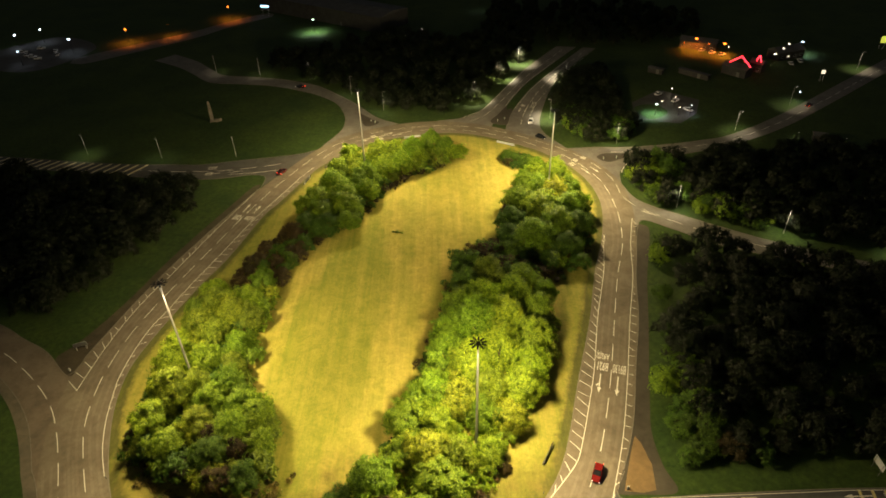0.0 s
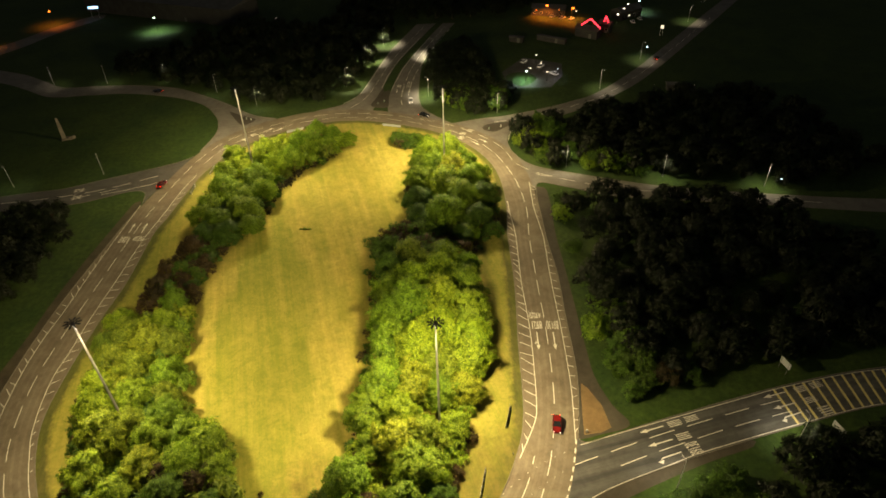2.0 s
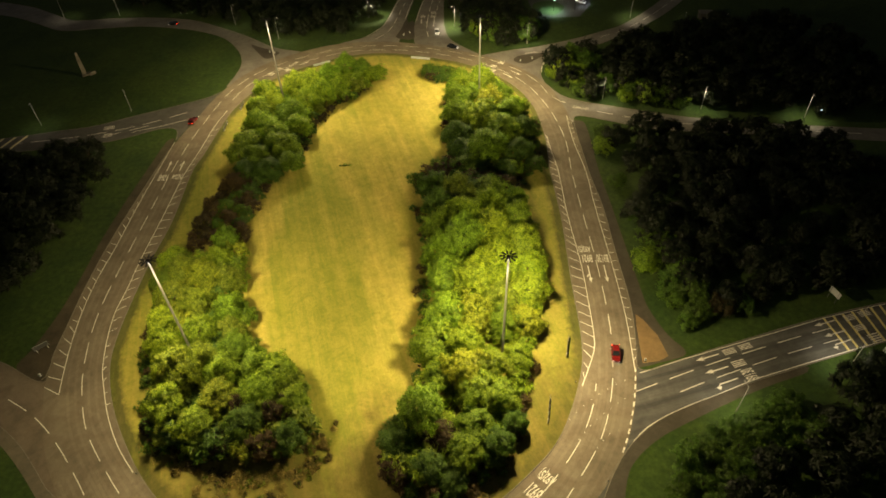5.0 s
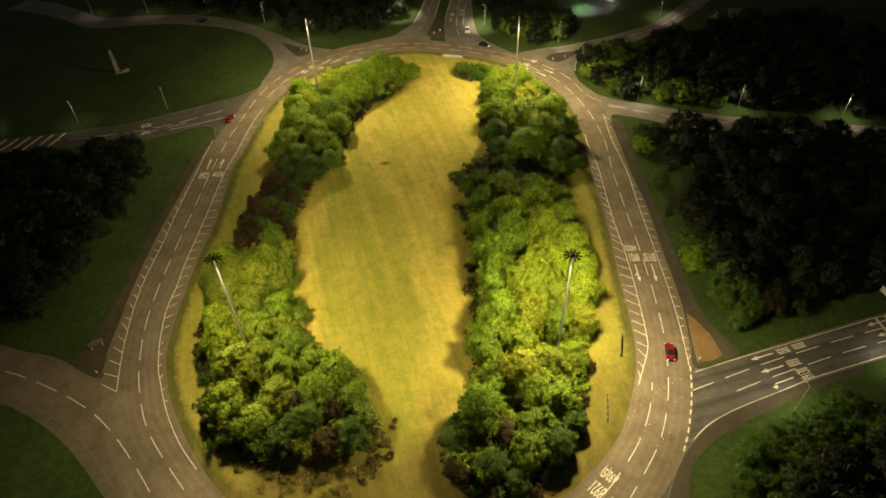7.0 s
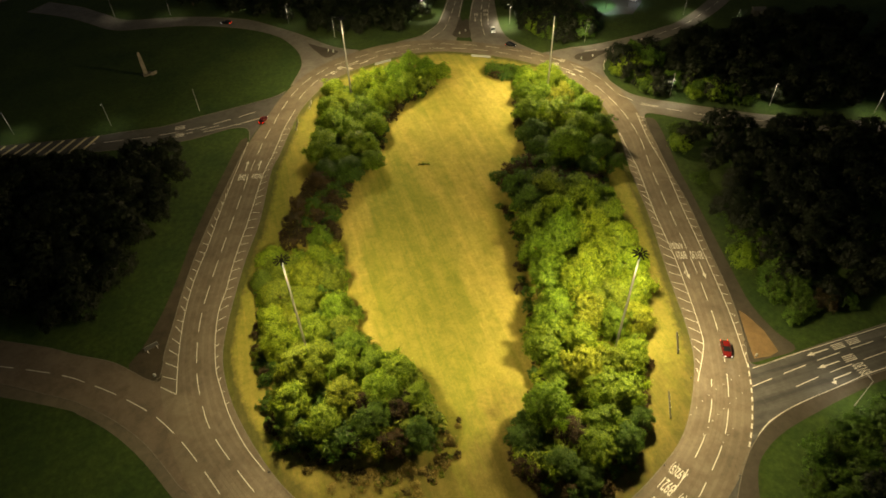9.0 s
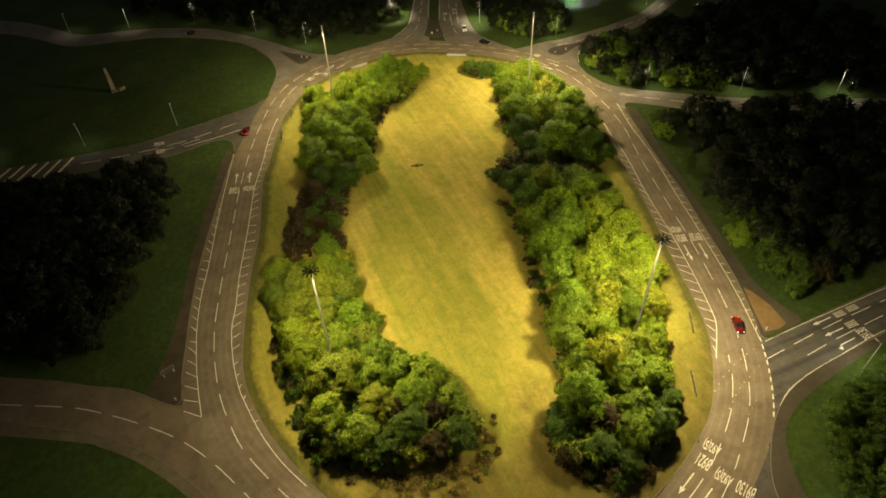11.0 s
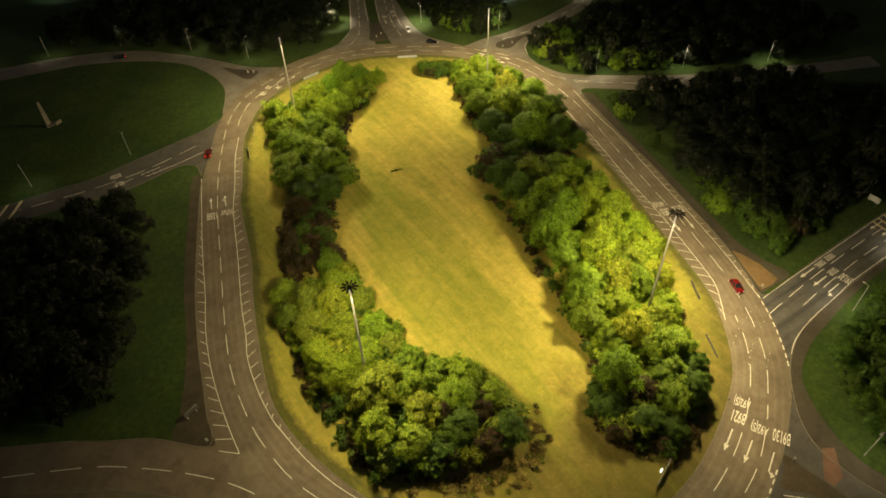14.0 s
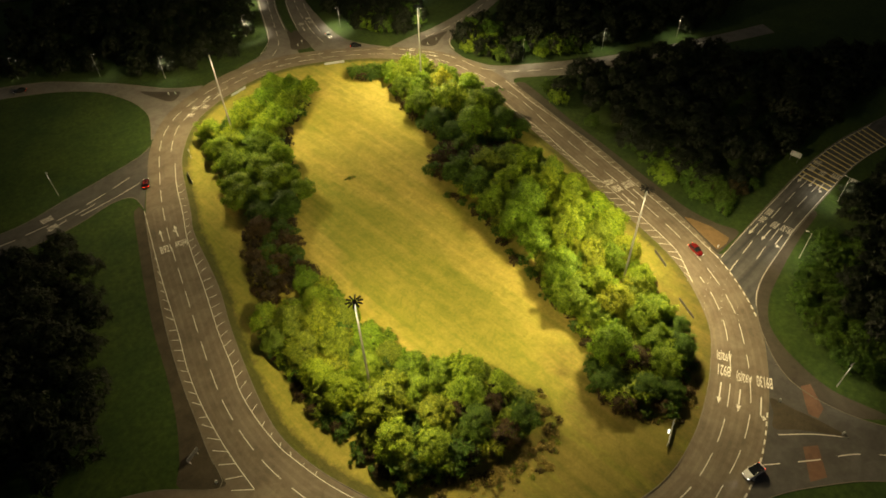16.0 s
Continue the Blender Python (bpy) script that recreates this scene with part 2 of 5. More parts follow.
LEAF = {
    "lime": leaf_material("lime_leaves", (0.100, 0.170, 0.009), (0.270, 0.375, 0.024)),
    "green": leaf_material("green_leaves", (0.082, 0.160, 0.010), (0.212, 0.310, 0.020)),
    "fresh": leaf_material("fresh_leaves", (0.098, 0.185, 0.009), (0.246, 0.370, 0.022)),
    "gold": leaf_material("golden_leaves", (0.125, 0.165, 0.010), (0.315, 0.365, 0.026)),
    "olive": leaf_material("olive_leaves", (0.085, 0.135, 0.012), (0.205, 0.265, 0.024)),
    "straw": leaf_material("dry_stalks", (0.17, 0.135, 0.042), (0.34, 0.27, 0.085)),
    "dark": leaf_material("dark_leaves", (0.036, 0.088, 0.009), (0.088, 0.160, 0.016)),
    "russet": leaf_material("russet_leaves", (0.030, 0.024, 0.010), (0.078, 0.056, 0.020)),
    # dimmer copy of the dark leaves, with the weak light painted in
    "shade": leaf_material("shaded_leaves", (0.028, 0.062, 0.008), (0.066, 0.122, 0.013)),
    # near black: the dark beyond the masts' reach is put into the leaf colour
    "night": leaf_material("unlit_wood_leaves", (0.006, 0.011, 0.003), (0.011, 0.018, 0.005)),
}


# ---- building helpers ----
def part(name, bm, mat, parent=None, label=""):
    me = bpy.data.meshes.new(name)
    bm.to_mesh(me)
    bm.free()
    me.materials.append(mat)
    ob = new(name, me)
    ob.parent = parent
    return tagged(ob, label)


def sheet(name, verts, faces, mat, parent=None, label=""):
    me = bpy.data.meshes.new(name)
    me.from_pydata([tuple(v) for v in verts], [], faces)
    me.materials.append(mat)
    me.update()
    ob = new(name, me)
    ob.parent = parent
    return tagged(ob, label)


def thing(name, label, category, place=(0, 0, 0), turn=0.0, group="", kind=""):
    ob = new(name)
    ob.matrix_world = pose(*place, 0, 0, turn)
    return tagged(ob, label, category, group, kind)


def box(bm, size, centre=(0, 0, 0), turn=None, bevel=0.0):
    m = Matrix.Translation(centre) @ (turn or Matrix.Identity(4)) @ Matrix.Diagonal((*size, 1))
    geo = bmesh.ops.create_cube(bm, size=1, matrix=m)
    if bevel:
        edges = list({e for v in geo["verts"] for e in v.link_edges})
        bmesh.ops.bevel(bm, geom=edges, offset=bevel, segments=2, affect="EDGES", profile=0.5)
    return bm


def rod(bm, a, b, ra, rb, sides=10):
    a, b = Vector(a), Vector(b)
    d = b - a
    m = Matrix.Translation((a + b) / 2) @ d.to_track_quat("Z", "Y").to_matrix().to_4x4()
    bmesh.ops.create_cone(bm, cap_ends=True, segments=sides, radius1=ra, radius2=rb, depth=d.length, matrix=m)
    return bm


def loft(bm, sections):
    """Closed rings of equally many points, joined in turn and capped."""
    rings = [[bm.verts.new(p) for p in s] for s in sections]
    for a, b in zip(rings, rings[1:]):
        n = len(a)
        for i in range(n):
            bm.faces.new((a[i], a[(i + 1) % n], b[(i + 1) % n], b[i]))
    bm.faces.new(rings[0][::-1])
    bm.faces.new(rings[-1])
    bmesh.ops.recalc_face_normals(bm, faces=bm.faces[:])


def curve(points, closed=False, step=1.5):
    """Points along a smooth line through the given ones, about evenly spaced."""
    p = np.array(points, float)
    n = len(p)
    out = []
    for i in range(n if closed else n - 1):
        if closed:
            a, b, c, d = p[(i - 1) % n], p[i], p[(i + 1) % n], p[(i + 2) % n]
        else:
            a, b, c, d = p[max(i - 1, 0)], p[i], p[i + 1], p[min(i + 2, n - 1)]
        k = max(2, int(np.linalg.norm(c - b) / step))
        for s in np.arange(k) / k:
            out.append(0.5 * (2 * b + (c - a) * s + (2 * a - 5 * b + 4 * c - d) * s * s + (3 * b - a - 3 * c + d) * s ** 3))
    if not closed:
        out.append(p[-1])
    return np.array(out)


def normals(line, closed=False):
    t = (np.roll(line, -1, 0) - np.roll(line, 1, 0)) if closed else np.gradient(line, axis=0)
    t = t[:, :2] / np.linalg.norm(t[:, :2], axis=1)[:, None]
    return np.stack([-t[:, 1], t[:, 0]], 1)


def offset(line, d, closed=False):
    """The line moved d metres to its left."""
    return line[:, :2] + normals(line, closed) * (np.asarray(d)[..., None] if np.ndim(d) else d)


def length_along(line):
    return np.concatenate([[0], np.cumsum(np.linalg.norm(np.diff(line[:, :2], axis=0), axis=1))])


def at_length(line, s):
    L = length_along(line)
    return np.stack([np.interp(s, L, line[:, 0]), np.interp(s, L, line[:, 1])], -1)


def between(name, left, right, z, mat, closed=False, parent=None, label="", thick=0.0):
    """A strip between two lines of equally many points; thick gives it a skirt downwards."""
    n = len(left)
    verts = [(x, y, z) for x, y in left[:, :2]] + [(x, y, z) for x, y in right[:, :2]]
    m = n if closed else n - 1
    faces = [(i, n + i, n + (i + 1) % n, (i + 1) % n) for i in range(m)]
    if thick:
        verts += [(x, y, z - thick) for x, y, z in verts]
        for i in range(m):
            j = (i + 1) % n
            faces += [(2 * n + i, i, j, 2 * n + j), (n + i, 3 * n + i, 3 * n + j, n + j)]
        if not closed:
            faces += [(0, 2 * n, 3 * n, n), (n - 1, 2 * n - 1, 4 * n - 1, 3 * n - 1)]
    return sheet(name, verts, faces, mat, parent, label)


def filled(name, line, z, mat, parent=None, label="", thick=0.0):
    """A flat piece of ground inside a closed line."""
    bm = bmesh.new()
    vs = [bm.verts.new((x, y, z)) for x, y in line[:, :2]]
    bm.faces.new(vs)
    bmesh.ops.triangulate(bm, faces=bm.faces[:])
    bm.normal_update()
    if bm.faces[:][0].normal.z < 0:
        bmesh.ops.reverse_faces(bm, faces=bm.faces[:])
    if thick:
        r = bmesh.ops.extrude_edge_only(bm, edges=[e for e in bm.edges if e.is_boundary])
        for v in [g for g in r["geom"] if isinstance(g, bmesh.types.BMVert)]:
            v.co.z -= thick
    return part(name, bm, mat, parent, label)


def resampled(line, count, closed=False):
    l2 = np.vstack([line, line[:1]]) if closed else line
    L = length_along(l2)
    s = np.linspace(0, L[-1], count + 1)[:-1] if closed else np.linspace(0, L[-1], count)
    return at_length(l2, s)


# ---- the ground and the roads ----
INNER = curve([(26.7, 73), (21.6, 51.5), (17, 37.8), (12.4, 21.5), (9.8, 9), (9.9, 0), (12.0, -10), (16.4, -22), (21, -30.5), (28, -40), (38, -47.5), (49.7, -51.8),
               (58.4, -53), (67.8, -52), (76.4, -49.6), (85.8, -45.7), (95.1, -40.1), (103.9, -30), (109.2, -20.4), (115.5, -1.1), (122.6, 20), (128.2, 40), (134, 57),
               (137.7, 75), (136.8, 90), (132, 103), (124.3, 113.7), (117, 120), (109, 126), (99, 131.2), (88, 133.5), (76, 132.3), (62.8, 128), (54, 123), (47, 116),
               (40, 105.8), (35, 94), (30.2, 81.5)], True)
OUTER = curve([(15.4, 75), (9.8, 59), (5.5, 45.7), (1.8, 32), (-0.8, 20), (-2.8, 10), (-3.0, 0), (-0.5, -14), (4.5, -27), (11, -38.5), (20, -49), (32, -57.8),
               (47, -63.6), (59, -65.2), (71, -64), (82, -60.3), (93, -55), (103.6, -48), (111.5, -39), (117.8, -28.5), (124.4, -14), (130.2, 5), (135, 20.6), (138.5, 36),
               (143.7, 55), (147.3, 73), (147.5, 90), (142.5, 105), (134, 117), (125, 125.5), (115, 133.5), (102, 140.8), (88, 144.8), (74, 144.5), (58, 139.5), (46, 131.5),
               (36, 119), (28, 104), (21, 90)], True)
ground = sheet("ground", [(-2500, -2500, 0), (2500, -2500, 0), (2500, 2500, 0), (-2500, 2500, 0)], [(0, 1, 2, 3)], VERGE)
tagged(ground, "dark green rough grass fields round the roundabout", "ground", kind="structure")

road = filled("road", OUTER, 0.03, ASPHALT)
tagged(road, "worn reddish asphalt circulating road of the roundabout", "road", kind="structure")

ARMS = {}


def arm(key, left, right, z, label, mat=ASPHALT_ARM):
    a, b = curve(left), curve(right)
    n = max(len(a), len(b))
    a, b = resampled(a, n), resampled(b, n)
    ob = between("road_" + key, b, a, z, mat)
    tagged(ob, label, "road", kind="structure")
    ARMS[key] = (a, b, ob, z)
    for side, line, way in (("left", left, 1), ("right", right, -1)):
        c = curve(line)
        k = between("kerb", offset(c, 0.14 * way), c, 0.08, KERB, thick=0.08) if way > 0 else between("kerb", c, offset(c, -0.14), 0.08, KERB, thick=0.08)
        tagged(k, "low grey concrete kerb along the road edge", "kerb", kind="structure")
    return ob


arm("west", [(22, 93), (22, 100), (17, 102.2), (7, 100.2), (-1, 99.6), (-15, 101), (-32, 103.8), (-44, 106.3), (-73, 112), (-130, 123)],
    [(37, 121), (31.5, 118), (17, 115), (6.8, 113.2), (-4.7, 111), (-17, 111.8), (-29, 112.3), (-45, 114.6), (-72, 119.5), (-130, 131)], 0.020,
    "narrow grey asphalt side road with yellow bars")
arm("northwest", [(39, 124), (44.5, 137), (45.5, 146), (44.3, 154.5), (40, 166), (32, 175.4), (21.7, 183), (5.7, 191), (-10.3, 194.5), (-26.3, 198), (-38, 210), (-49, 221), (-66, 233)],
    [(68, 143.5), (58.4, 150.7), (48.4, 165.6), (37.7, 178.8), (27.3, 189.5), (11, 198.3), (-5.5, 203.6), (-21.9, 207.2), (-33, 219), (-42.7, 230), (-58, 242)], 0.016,
    "grey asphalt road curving past a dark field", mat=ASPHALT_PALE)
arm("north_exit", [(84, 145.5), (95.2, 148), (103, 155), (108.6, 165.2), (118, 185), (127, 203), (136, 217.6), (150, 240)],
    [(106, 138), (111, 150), (114.5, 158.5), (126, 184.8), (146, 216.8), (160, 238)], 0.012, "grey asphalt carriageway beside a grassed median", mat=ASPHALT_PALE)
arm("north_entry", [(112, 134), (114.5, 148), (117.5, 155.2), (129, 181), (150.6, 216.5), (164, 237)],
    [(134, 116), (127.5, 130), (126.5, 140), (130.5, 157.5), (139.3, 184), (156, 214.4), (170, 235)], 0.012, "grey asphalt carriageway with lane arrows", mat=ASPHALT_PALE)
arm("northeast", [(147.6, 88), (149.2, 97), (153, 102.5), (160, 106), (175, 109.5), (190.5, 114), (202, 118.7), (231, 136), (298, 187.8), (392, 262), (493, 334)],
    [(134, 117), (146, 117.5), (154.5, 116.8), (170, 118), (186.2, 121), (201.4, 126.3), (234, 148), (309.6, 207), (400, 275), (500, 345)], 0.008,
    "long pale asphalt road running off into the dark", mat=ASPHALT_PALE)
arm("east", [(142.5, 50), (146, 61.5), (149, 65.5), (157.5, 59), (168, 50.5), (184, 43), (204, 34.3), (225, 24.5), (246, 15.3)],
    [(147.4, 92), (149.5, 80), (154.5, 73.5), (161, 68.5), (174.6, 58.5), (184, 52.3), (202, 42.8), (229, 30.5), (250, 22)], 0.020, "grey asphalt side road behind dark trees", mat=ASPHALT_PALE)
arm("southeast", [(99, -51), (104, -47.6), (107.5, -45.4), (112, -43.4), (117.5, -42), (127, -41), (140, -40.3), (163, -40), (181, -40.5), (200, -44), (260, -58)],
    [(120, -25), (117.6, -30.6), (125.5, -30.8), (140, -30.3), (165, -30), (185, -31.2), (205, -35), (262, -49)], 0.016, "dark asphalt approach road with yellow bars", mat=ASPHALT_WORN)
arm("south", [(56, -64.8), (66, -68), (75.4, -74), (85, -82.5), (100, -102), (137, -150)],
    [(103, -48.2), (96, -55.3), (93, -62), (94, -72), (99, -82), (113, -101), (150, -150)], 0.012, "dark asphalt road with a red crossing strip", mat=ASPHALT_ARM)
arm("southwest", [(15, -44), (3.5, -25), (0.9, -21.5), (-2.4, -15.6), (-6.4, -9.2), (-12, -2.6), (-18, 2.8), (-24, 7.2), (-53, 24), (-104, 48)],
    [(-2.7, 10), (-4.5, 4.8), (-13.3, 12.8), (-22, 18), (-31, 23.6), (-60, 38), (-110, 60)], 0.024, "dark reddish asphalt road joining the roundabout", mat=ASPHALT_SW)

# kerbs of the circulating road
k = between("kerb", INNER, offset(INNER, 0.2, True), 0.17, KERB, True, thick=0.17)
tagged(k, "grey concrete kerb round the grass island", "kerb", kind="structure")


def stretch_of(line, a, b):
    """The run of a closed line from the point nearest a to the point nearest b."""
    i = int(np.argmin(np.linalg.norm(line - np.array(a), axis=1)))
    j = int(np.argmin(np.linalg.norm(line - np.array(b), axis=1)))
    return line[i:j + 1] if j >= i else np.vstack([line[i:], line[:j + 1]])


for a, b in (((21, 90), (-2.8, 10)), ((20, -49), (56, -64.8)), ((120, -25), (142.5, 50))):
    c = stretch_of(OUTER, a, b)
    k = between("kerb", c, offset(c, -0.18), 0.14, KERB, thick=0.14)
    tagged(k, "low grey concrete kerb beside the carriageway", "kerb", kind="structure")



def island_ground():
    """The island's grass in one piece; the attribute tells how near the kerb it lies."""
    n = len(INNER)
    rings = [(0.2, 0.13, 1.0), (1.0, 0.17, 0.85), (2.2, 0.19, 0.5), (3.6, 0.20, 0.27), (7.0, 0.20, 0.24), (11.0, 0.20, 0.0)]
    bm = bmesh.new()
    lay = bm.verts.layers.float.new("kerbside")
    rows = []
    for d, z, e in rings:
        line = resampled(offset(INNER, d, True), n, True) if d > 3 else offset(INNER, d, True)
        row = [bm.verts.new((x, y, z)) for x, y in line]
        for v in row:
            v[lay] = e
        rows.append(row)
    for a, b in zip(rows, rows[1:]):
        for i in range(n):
            bm.faces.new((a[i], a[(i + 1) % n], b[(i + 1) % n], b[i]))
    bm.faces.new(rows[-1])
    bmesh.ops.triangulate(bm, faces=[f for f in bm.faces if len(f.verts) > 4])
    bm.normal_update()
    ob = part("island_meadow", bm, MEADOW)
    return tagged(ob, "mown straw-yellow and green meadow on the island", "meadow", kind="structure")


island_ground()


def patch(name, label, category, pts, z, mat, step=1.2, straight=False):
    return tagged(filled(name, np.array(pts, float) if straight else curve(pts, True, step), z, mat), label, category, kind="structure")


patch("pavement_east", "dark tarmac footpath beside the road", "footpath",
      [(144.2, 62), (140.8, 49), (138.0, 36.6), (134.3, 20.6), (129.5, 4.8), (123.0, -14.6), (121.2, -19), (118.2, -26), (117.2, -29.7), (122, -30.2), (129.0, -29.8), (128.0, -24), (128.0, -16),
       (130.2, -6.7), (137.6, 20.4), (142, 37), (147.5, 54), (149, 62)], 0.026, PATH_TAR)
patch("grit_patch", "bare orange grit triangle between road and path", "grit", [(124.2, -16.6), (122.8, -19.6), (120.4, -25.4), (118.9, -29.3), (122.5, -29.8), (125.0, -29.3), (125.8, -23.6), (125.0, -18.4)], 0.032, SAND, straight=True)
patch("pavement_west", "bare brown strip of worn soil beside the kerb", "footpath",
      [(21.6, 92), (15.8, 75), (10.2, 59), (5.9, 45.7), (2.2, 32), (-0.4, 20), (-2.2, 10), (-3.6, 4.6), (-10, 10.2), (-7.5, 15), (-3.6, 24), (0.2, 36), (3.6, 49), (8.4, 64), (13.4, 78), (19.4, 94)], 0.027, DIRT)
patch("pavement_southwest", "narrow pale strip of worn tarmac along the kerb", "footpath",
      [(-60, 27.5), (-23.7, 7.4), (-17.6, 3.0), (-11.6, -2.5), (-6.0, -9.1), (-2.0, -15.5), (1.3, -21.5), (4.2, -25.2), (11, -38), (20.6, -49.4), (18.6, -51.2), (8.6, -39.4),
       (2.0, -27.2), (-0.9, -22.6), (-4.2, -16.9), (-8.2, -10.8), (-13.2, -4.6), (-19.0, 0.9), (-25.2, 5.2), (-61, 25)], 0.020, HATCH_TAR)
patch("pavement_southeast", "grey tarmac footpath curving with the road", "footpath",
      [(92.6, -62), (95.8, -54.8), (103.6, -47.2), (107.3, -45), (112, -43), (117.6, -41.6), (127, -40.6), (140, -39.9), (150, -39.8), (150, -41.5), (139.8, -42.1),
       (130, -43.1), (122.9, -44.1), (113.8, -45.7), (107.2, -48.2), (103.2, -51.4), (99.6, -57.6), (97.2, -66.6), (98.8, -77), (93.8, -72)], 0.010, PATH_TAR)
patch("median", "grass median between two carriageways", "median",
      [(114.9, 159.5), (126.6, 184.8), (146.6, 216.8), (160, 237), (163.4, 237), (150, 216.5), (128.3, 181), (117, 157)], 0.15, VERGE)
patch("splitter_north", "dark tarmac splitter island at the road mouth", "traffic island", [(106.5, 143), (112.5, 139.5), (115, 148), (117, 155.5), (114.4, 158.4), (110, 150)], 0.10, PATH_TAR, 0.8)
patch("splitter_northwest", "dark splitter island at the road mouth", "traffic island", [(50, 156), (52, 148), (55, 141.5), (60, 145), (57, 148.5), (53, 153)], 0.10, PATH_TAR, 0.8)
patch("splitter_northeast", "dark splitter island at the road mouth", "traffic island", [(143.5, 108.5), (147, 105), (153, 107.6), (159, 110.3), (152, 111.6), (146, 111.6)], 0.10, PATH_TAR, 0.8)
patch("splitter_south", "dark soil splitter island at the road mouth", "traffic island", [(86.4, -58.6), (83.5, -60.6), (80.2, -62.2), (83, -65.4), (86.4, -70), (88.4, -72.6), (88.2, -68), (87.2, -63)], 0.10, DIRT, 0.8)
patch("red_crossing", "faded red asphalt strip across the road", "road surface", [(74.4, -71.9), (80.4, -67.9), (82.8, -69.8), (77.5, -73.7)], 0.016, RED_TAR, straight=True)
patch("red_crossing", "faded red asphalt strip across the road", "road surface", [(93.6, -61.7), (95.5, -62.9), (91.5, -67.3), (88.6, -67.4), (88.2, -65.6)], 0.016, RED_TAR, straight=True)


# ---- road markings, each a thin painted piece of the road ----
def marking(name, left, right, z, mat=WHITE, parent=None):
    return between(name, left, right, z, mat, parent=parent or road)


def stripe(line, s0, s1, wide, z, name="lane_dash", mat=WHITE, parent=None):
    n = max(2, int((s1 - s0) / 1.5) + 1)
    c = at_length(line, np.linspace(s0, s1, n))
    return marking(name, offset(c, -wide / 2), offset(c, wide / 2), z, mat, parent)


def dashes(pts, anchor, mark=5.9, period=8.85, wide=0.17, z=0.036, a=0.0, b=None, parent=None):
    """Dashes along a line; one of them begins at the anchor."""
    line = curve(pts)
    L = length_along(line)
    s = L[int(np.argmin(np.linalg.norm(line - np.array(anchor), axis=1)))]
    s -= period * int((s - a) / period + 1)
    while s < (b or L[-1]) - 0.5:
        if s + mark > a + 0.5:
            stripe(line, max(s, a), min(s + mark, b or L[-1]), wide, z, parent=parent)
        s += period


def solid(pts, wide=0.16, z=0.037, parent=None, name="edge_line", mat=WHITE):
    line = curve(pts)
    return marking(name, offset(line, -wide / 2), offset(line, wide / 2), z, mat, parent)


def hatch(inner, outer, gap, slant, wide=0.15, z=0.037, trim=0.0):
    """Strokes from one line to the other, each slanted along the road."""
    a, b = curve(inner), curve(outer)
    La, sb = length_along(a)[-1], length_along(b)
    for i in range(int(La / gap)):
        p = at_length(a, gap * (i + 0.5))
        near = sb[int(np.argmin(np.linalg.norm(b - p, axis=1)))]
        q = at_length(b, np.clip(near + slant, 0, sb[-1]))
        q = q + (p - q) * trim
        if np.linalg.norm(p - q) < 0.5:
            continue
        d = (q - p) / np.linalg.norm(q - p)
        nrm = np.array([-d[1], d[0]]) * wide / 2
        marking("hatch_stroke", np.array([p - nrm, q - nrm]), np.array([p + nrm, q + nrm]), z)


LINE_A = [(157, 66), (150.5, 72), (146, 80), (145.4, 92), (141, 104), (131.5, 117), (115, 130.3), (101, 137.6), (88, 140.8), (74, 139.8), (58, 135), (47, 128), (39, 118), (32, 104),
          (26, 90), (20.4, 73.9), (15.4, 57), (10.8, 41.4), (7.9, 31), (5.75, 22.3), (4.5, 13.4), (4.2, 4.1), (4.9, -3), (6.5, -10.6), (10.3, -19.5), (16.5, -30.8), (25.5, -42),
          (37, -50.8), (49, -55.7), (58.5, -57), (69, -56), (78.5, -53.3), (88, -49), (97.5, -42.6), (103.5, -36.5), (107.2, -31)]
LINE_B = [(-40, 21), (-25, 13.5), (-17.3, 8.1), (-10, 1.9), (-3.8, -4.6), (1.1, -11.9), (5.5, -20.2), (12, -33), (22, -45.6), (35, -54.6), (48, -59.8), (59, -61.2), (70.5, -60),
          (81, -57), (91, -51.6), (101.3, -43.7), (108.5, -35), (114.4, -24.3), (118.4, -14.5), (123.3, 0.6), (129, 20.8), (134, 38), (139.3, 54), (142, 72), (141.2, 90), (136.6, 103),
          (128, 115.2), (113, 127.4), (100, 134), (88, 137), (75, 136.2), (60, 131.4), (50, 126), (43.5, 118.4), (39.5, 111.5)]
for pts, side in ((LINE_A[14:], 2.0), (LINE_A[14:], -2.0), (LINE_B[6:26], 2.0), (LINE_B[6:21], -2.0)):
    band = offset(curve(pts), side)
    zed = 0.0314 + 0.0006 * (side > 0) + 0.0012 * (pts[0] == LINE_B[6])
    for d in (-0.75, 0.75):
        between("wheel_track", offset(band, d - 0.28), offset(band, d + 0.28), zed, ASPHALT_BAND, parent=road, label="tyre-polished paler strip of asphalt")
dashes(LINE_A[:29], (4.2, 4.3))
dashes(LINE_A[28:], (85.6, -49.8))
dashes(LINE_B[:12], (-10, 1.9))
dashes(LINE_B[11:15], (82.6, -55.4))
dashes(LINE_B[14:], (119.4, -11.2))
SOLID_L = [(38.5, 107), (33.8, 97), (29, 84), (24.3, 72), (18.9, 53.5), (14.1, 37.8), (11.6, 28), (9.4, 20.7), (8.3, 12), (8.2, 4), (8.7, 0.2), (10.3, -8.3), (12.9, -16.4), (16.1, -23.0)]
SOLID_LO = [(21.5, 92), (16.5, 75.9), (11.9, 60.6), (7.6, 45.0), (4.2, 34), (2.0, 24), (0.8, 15), (0.2, 7), (0.0, 0)]
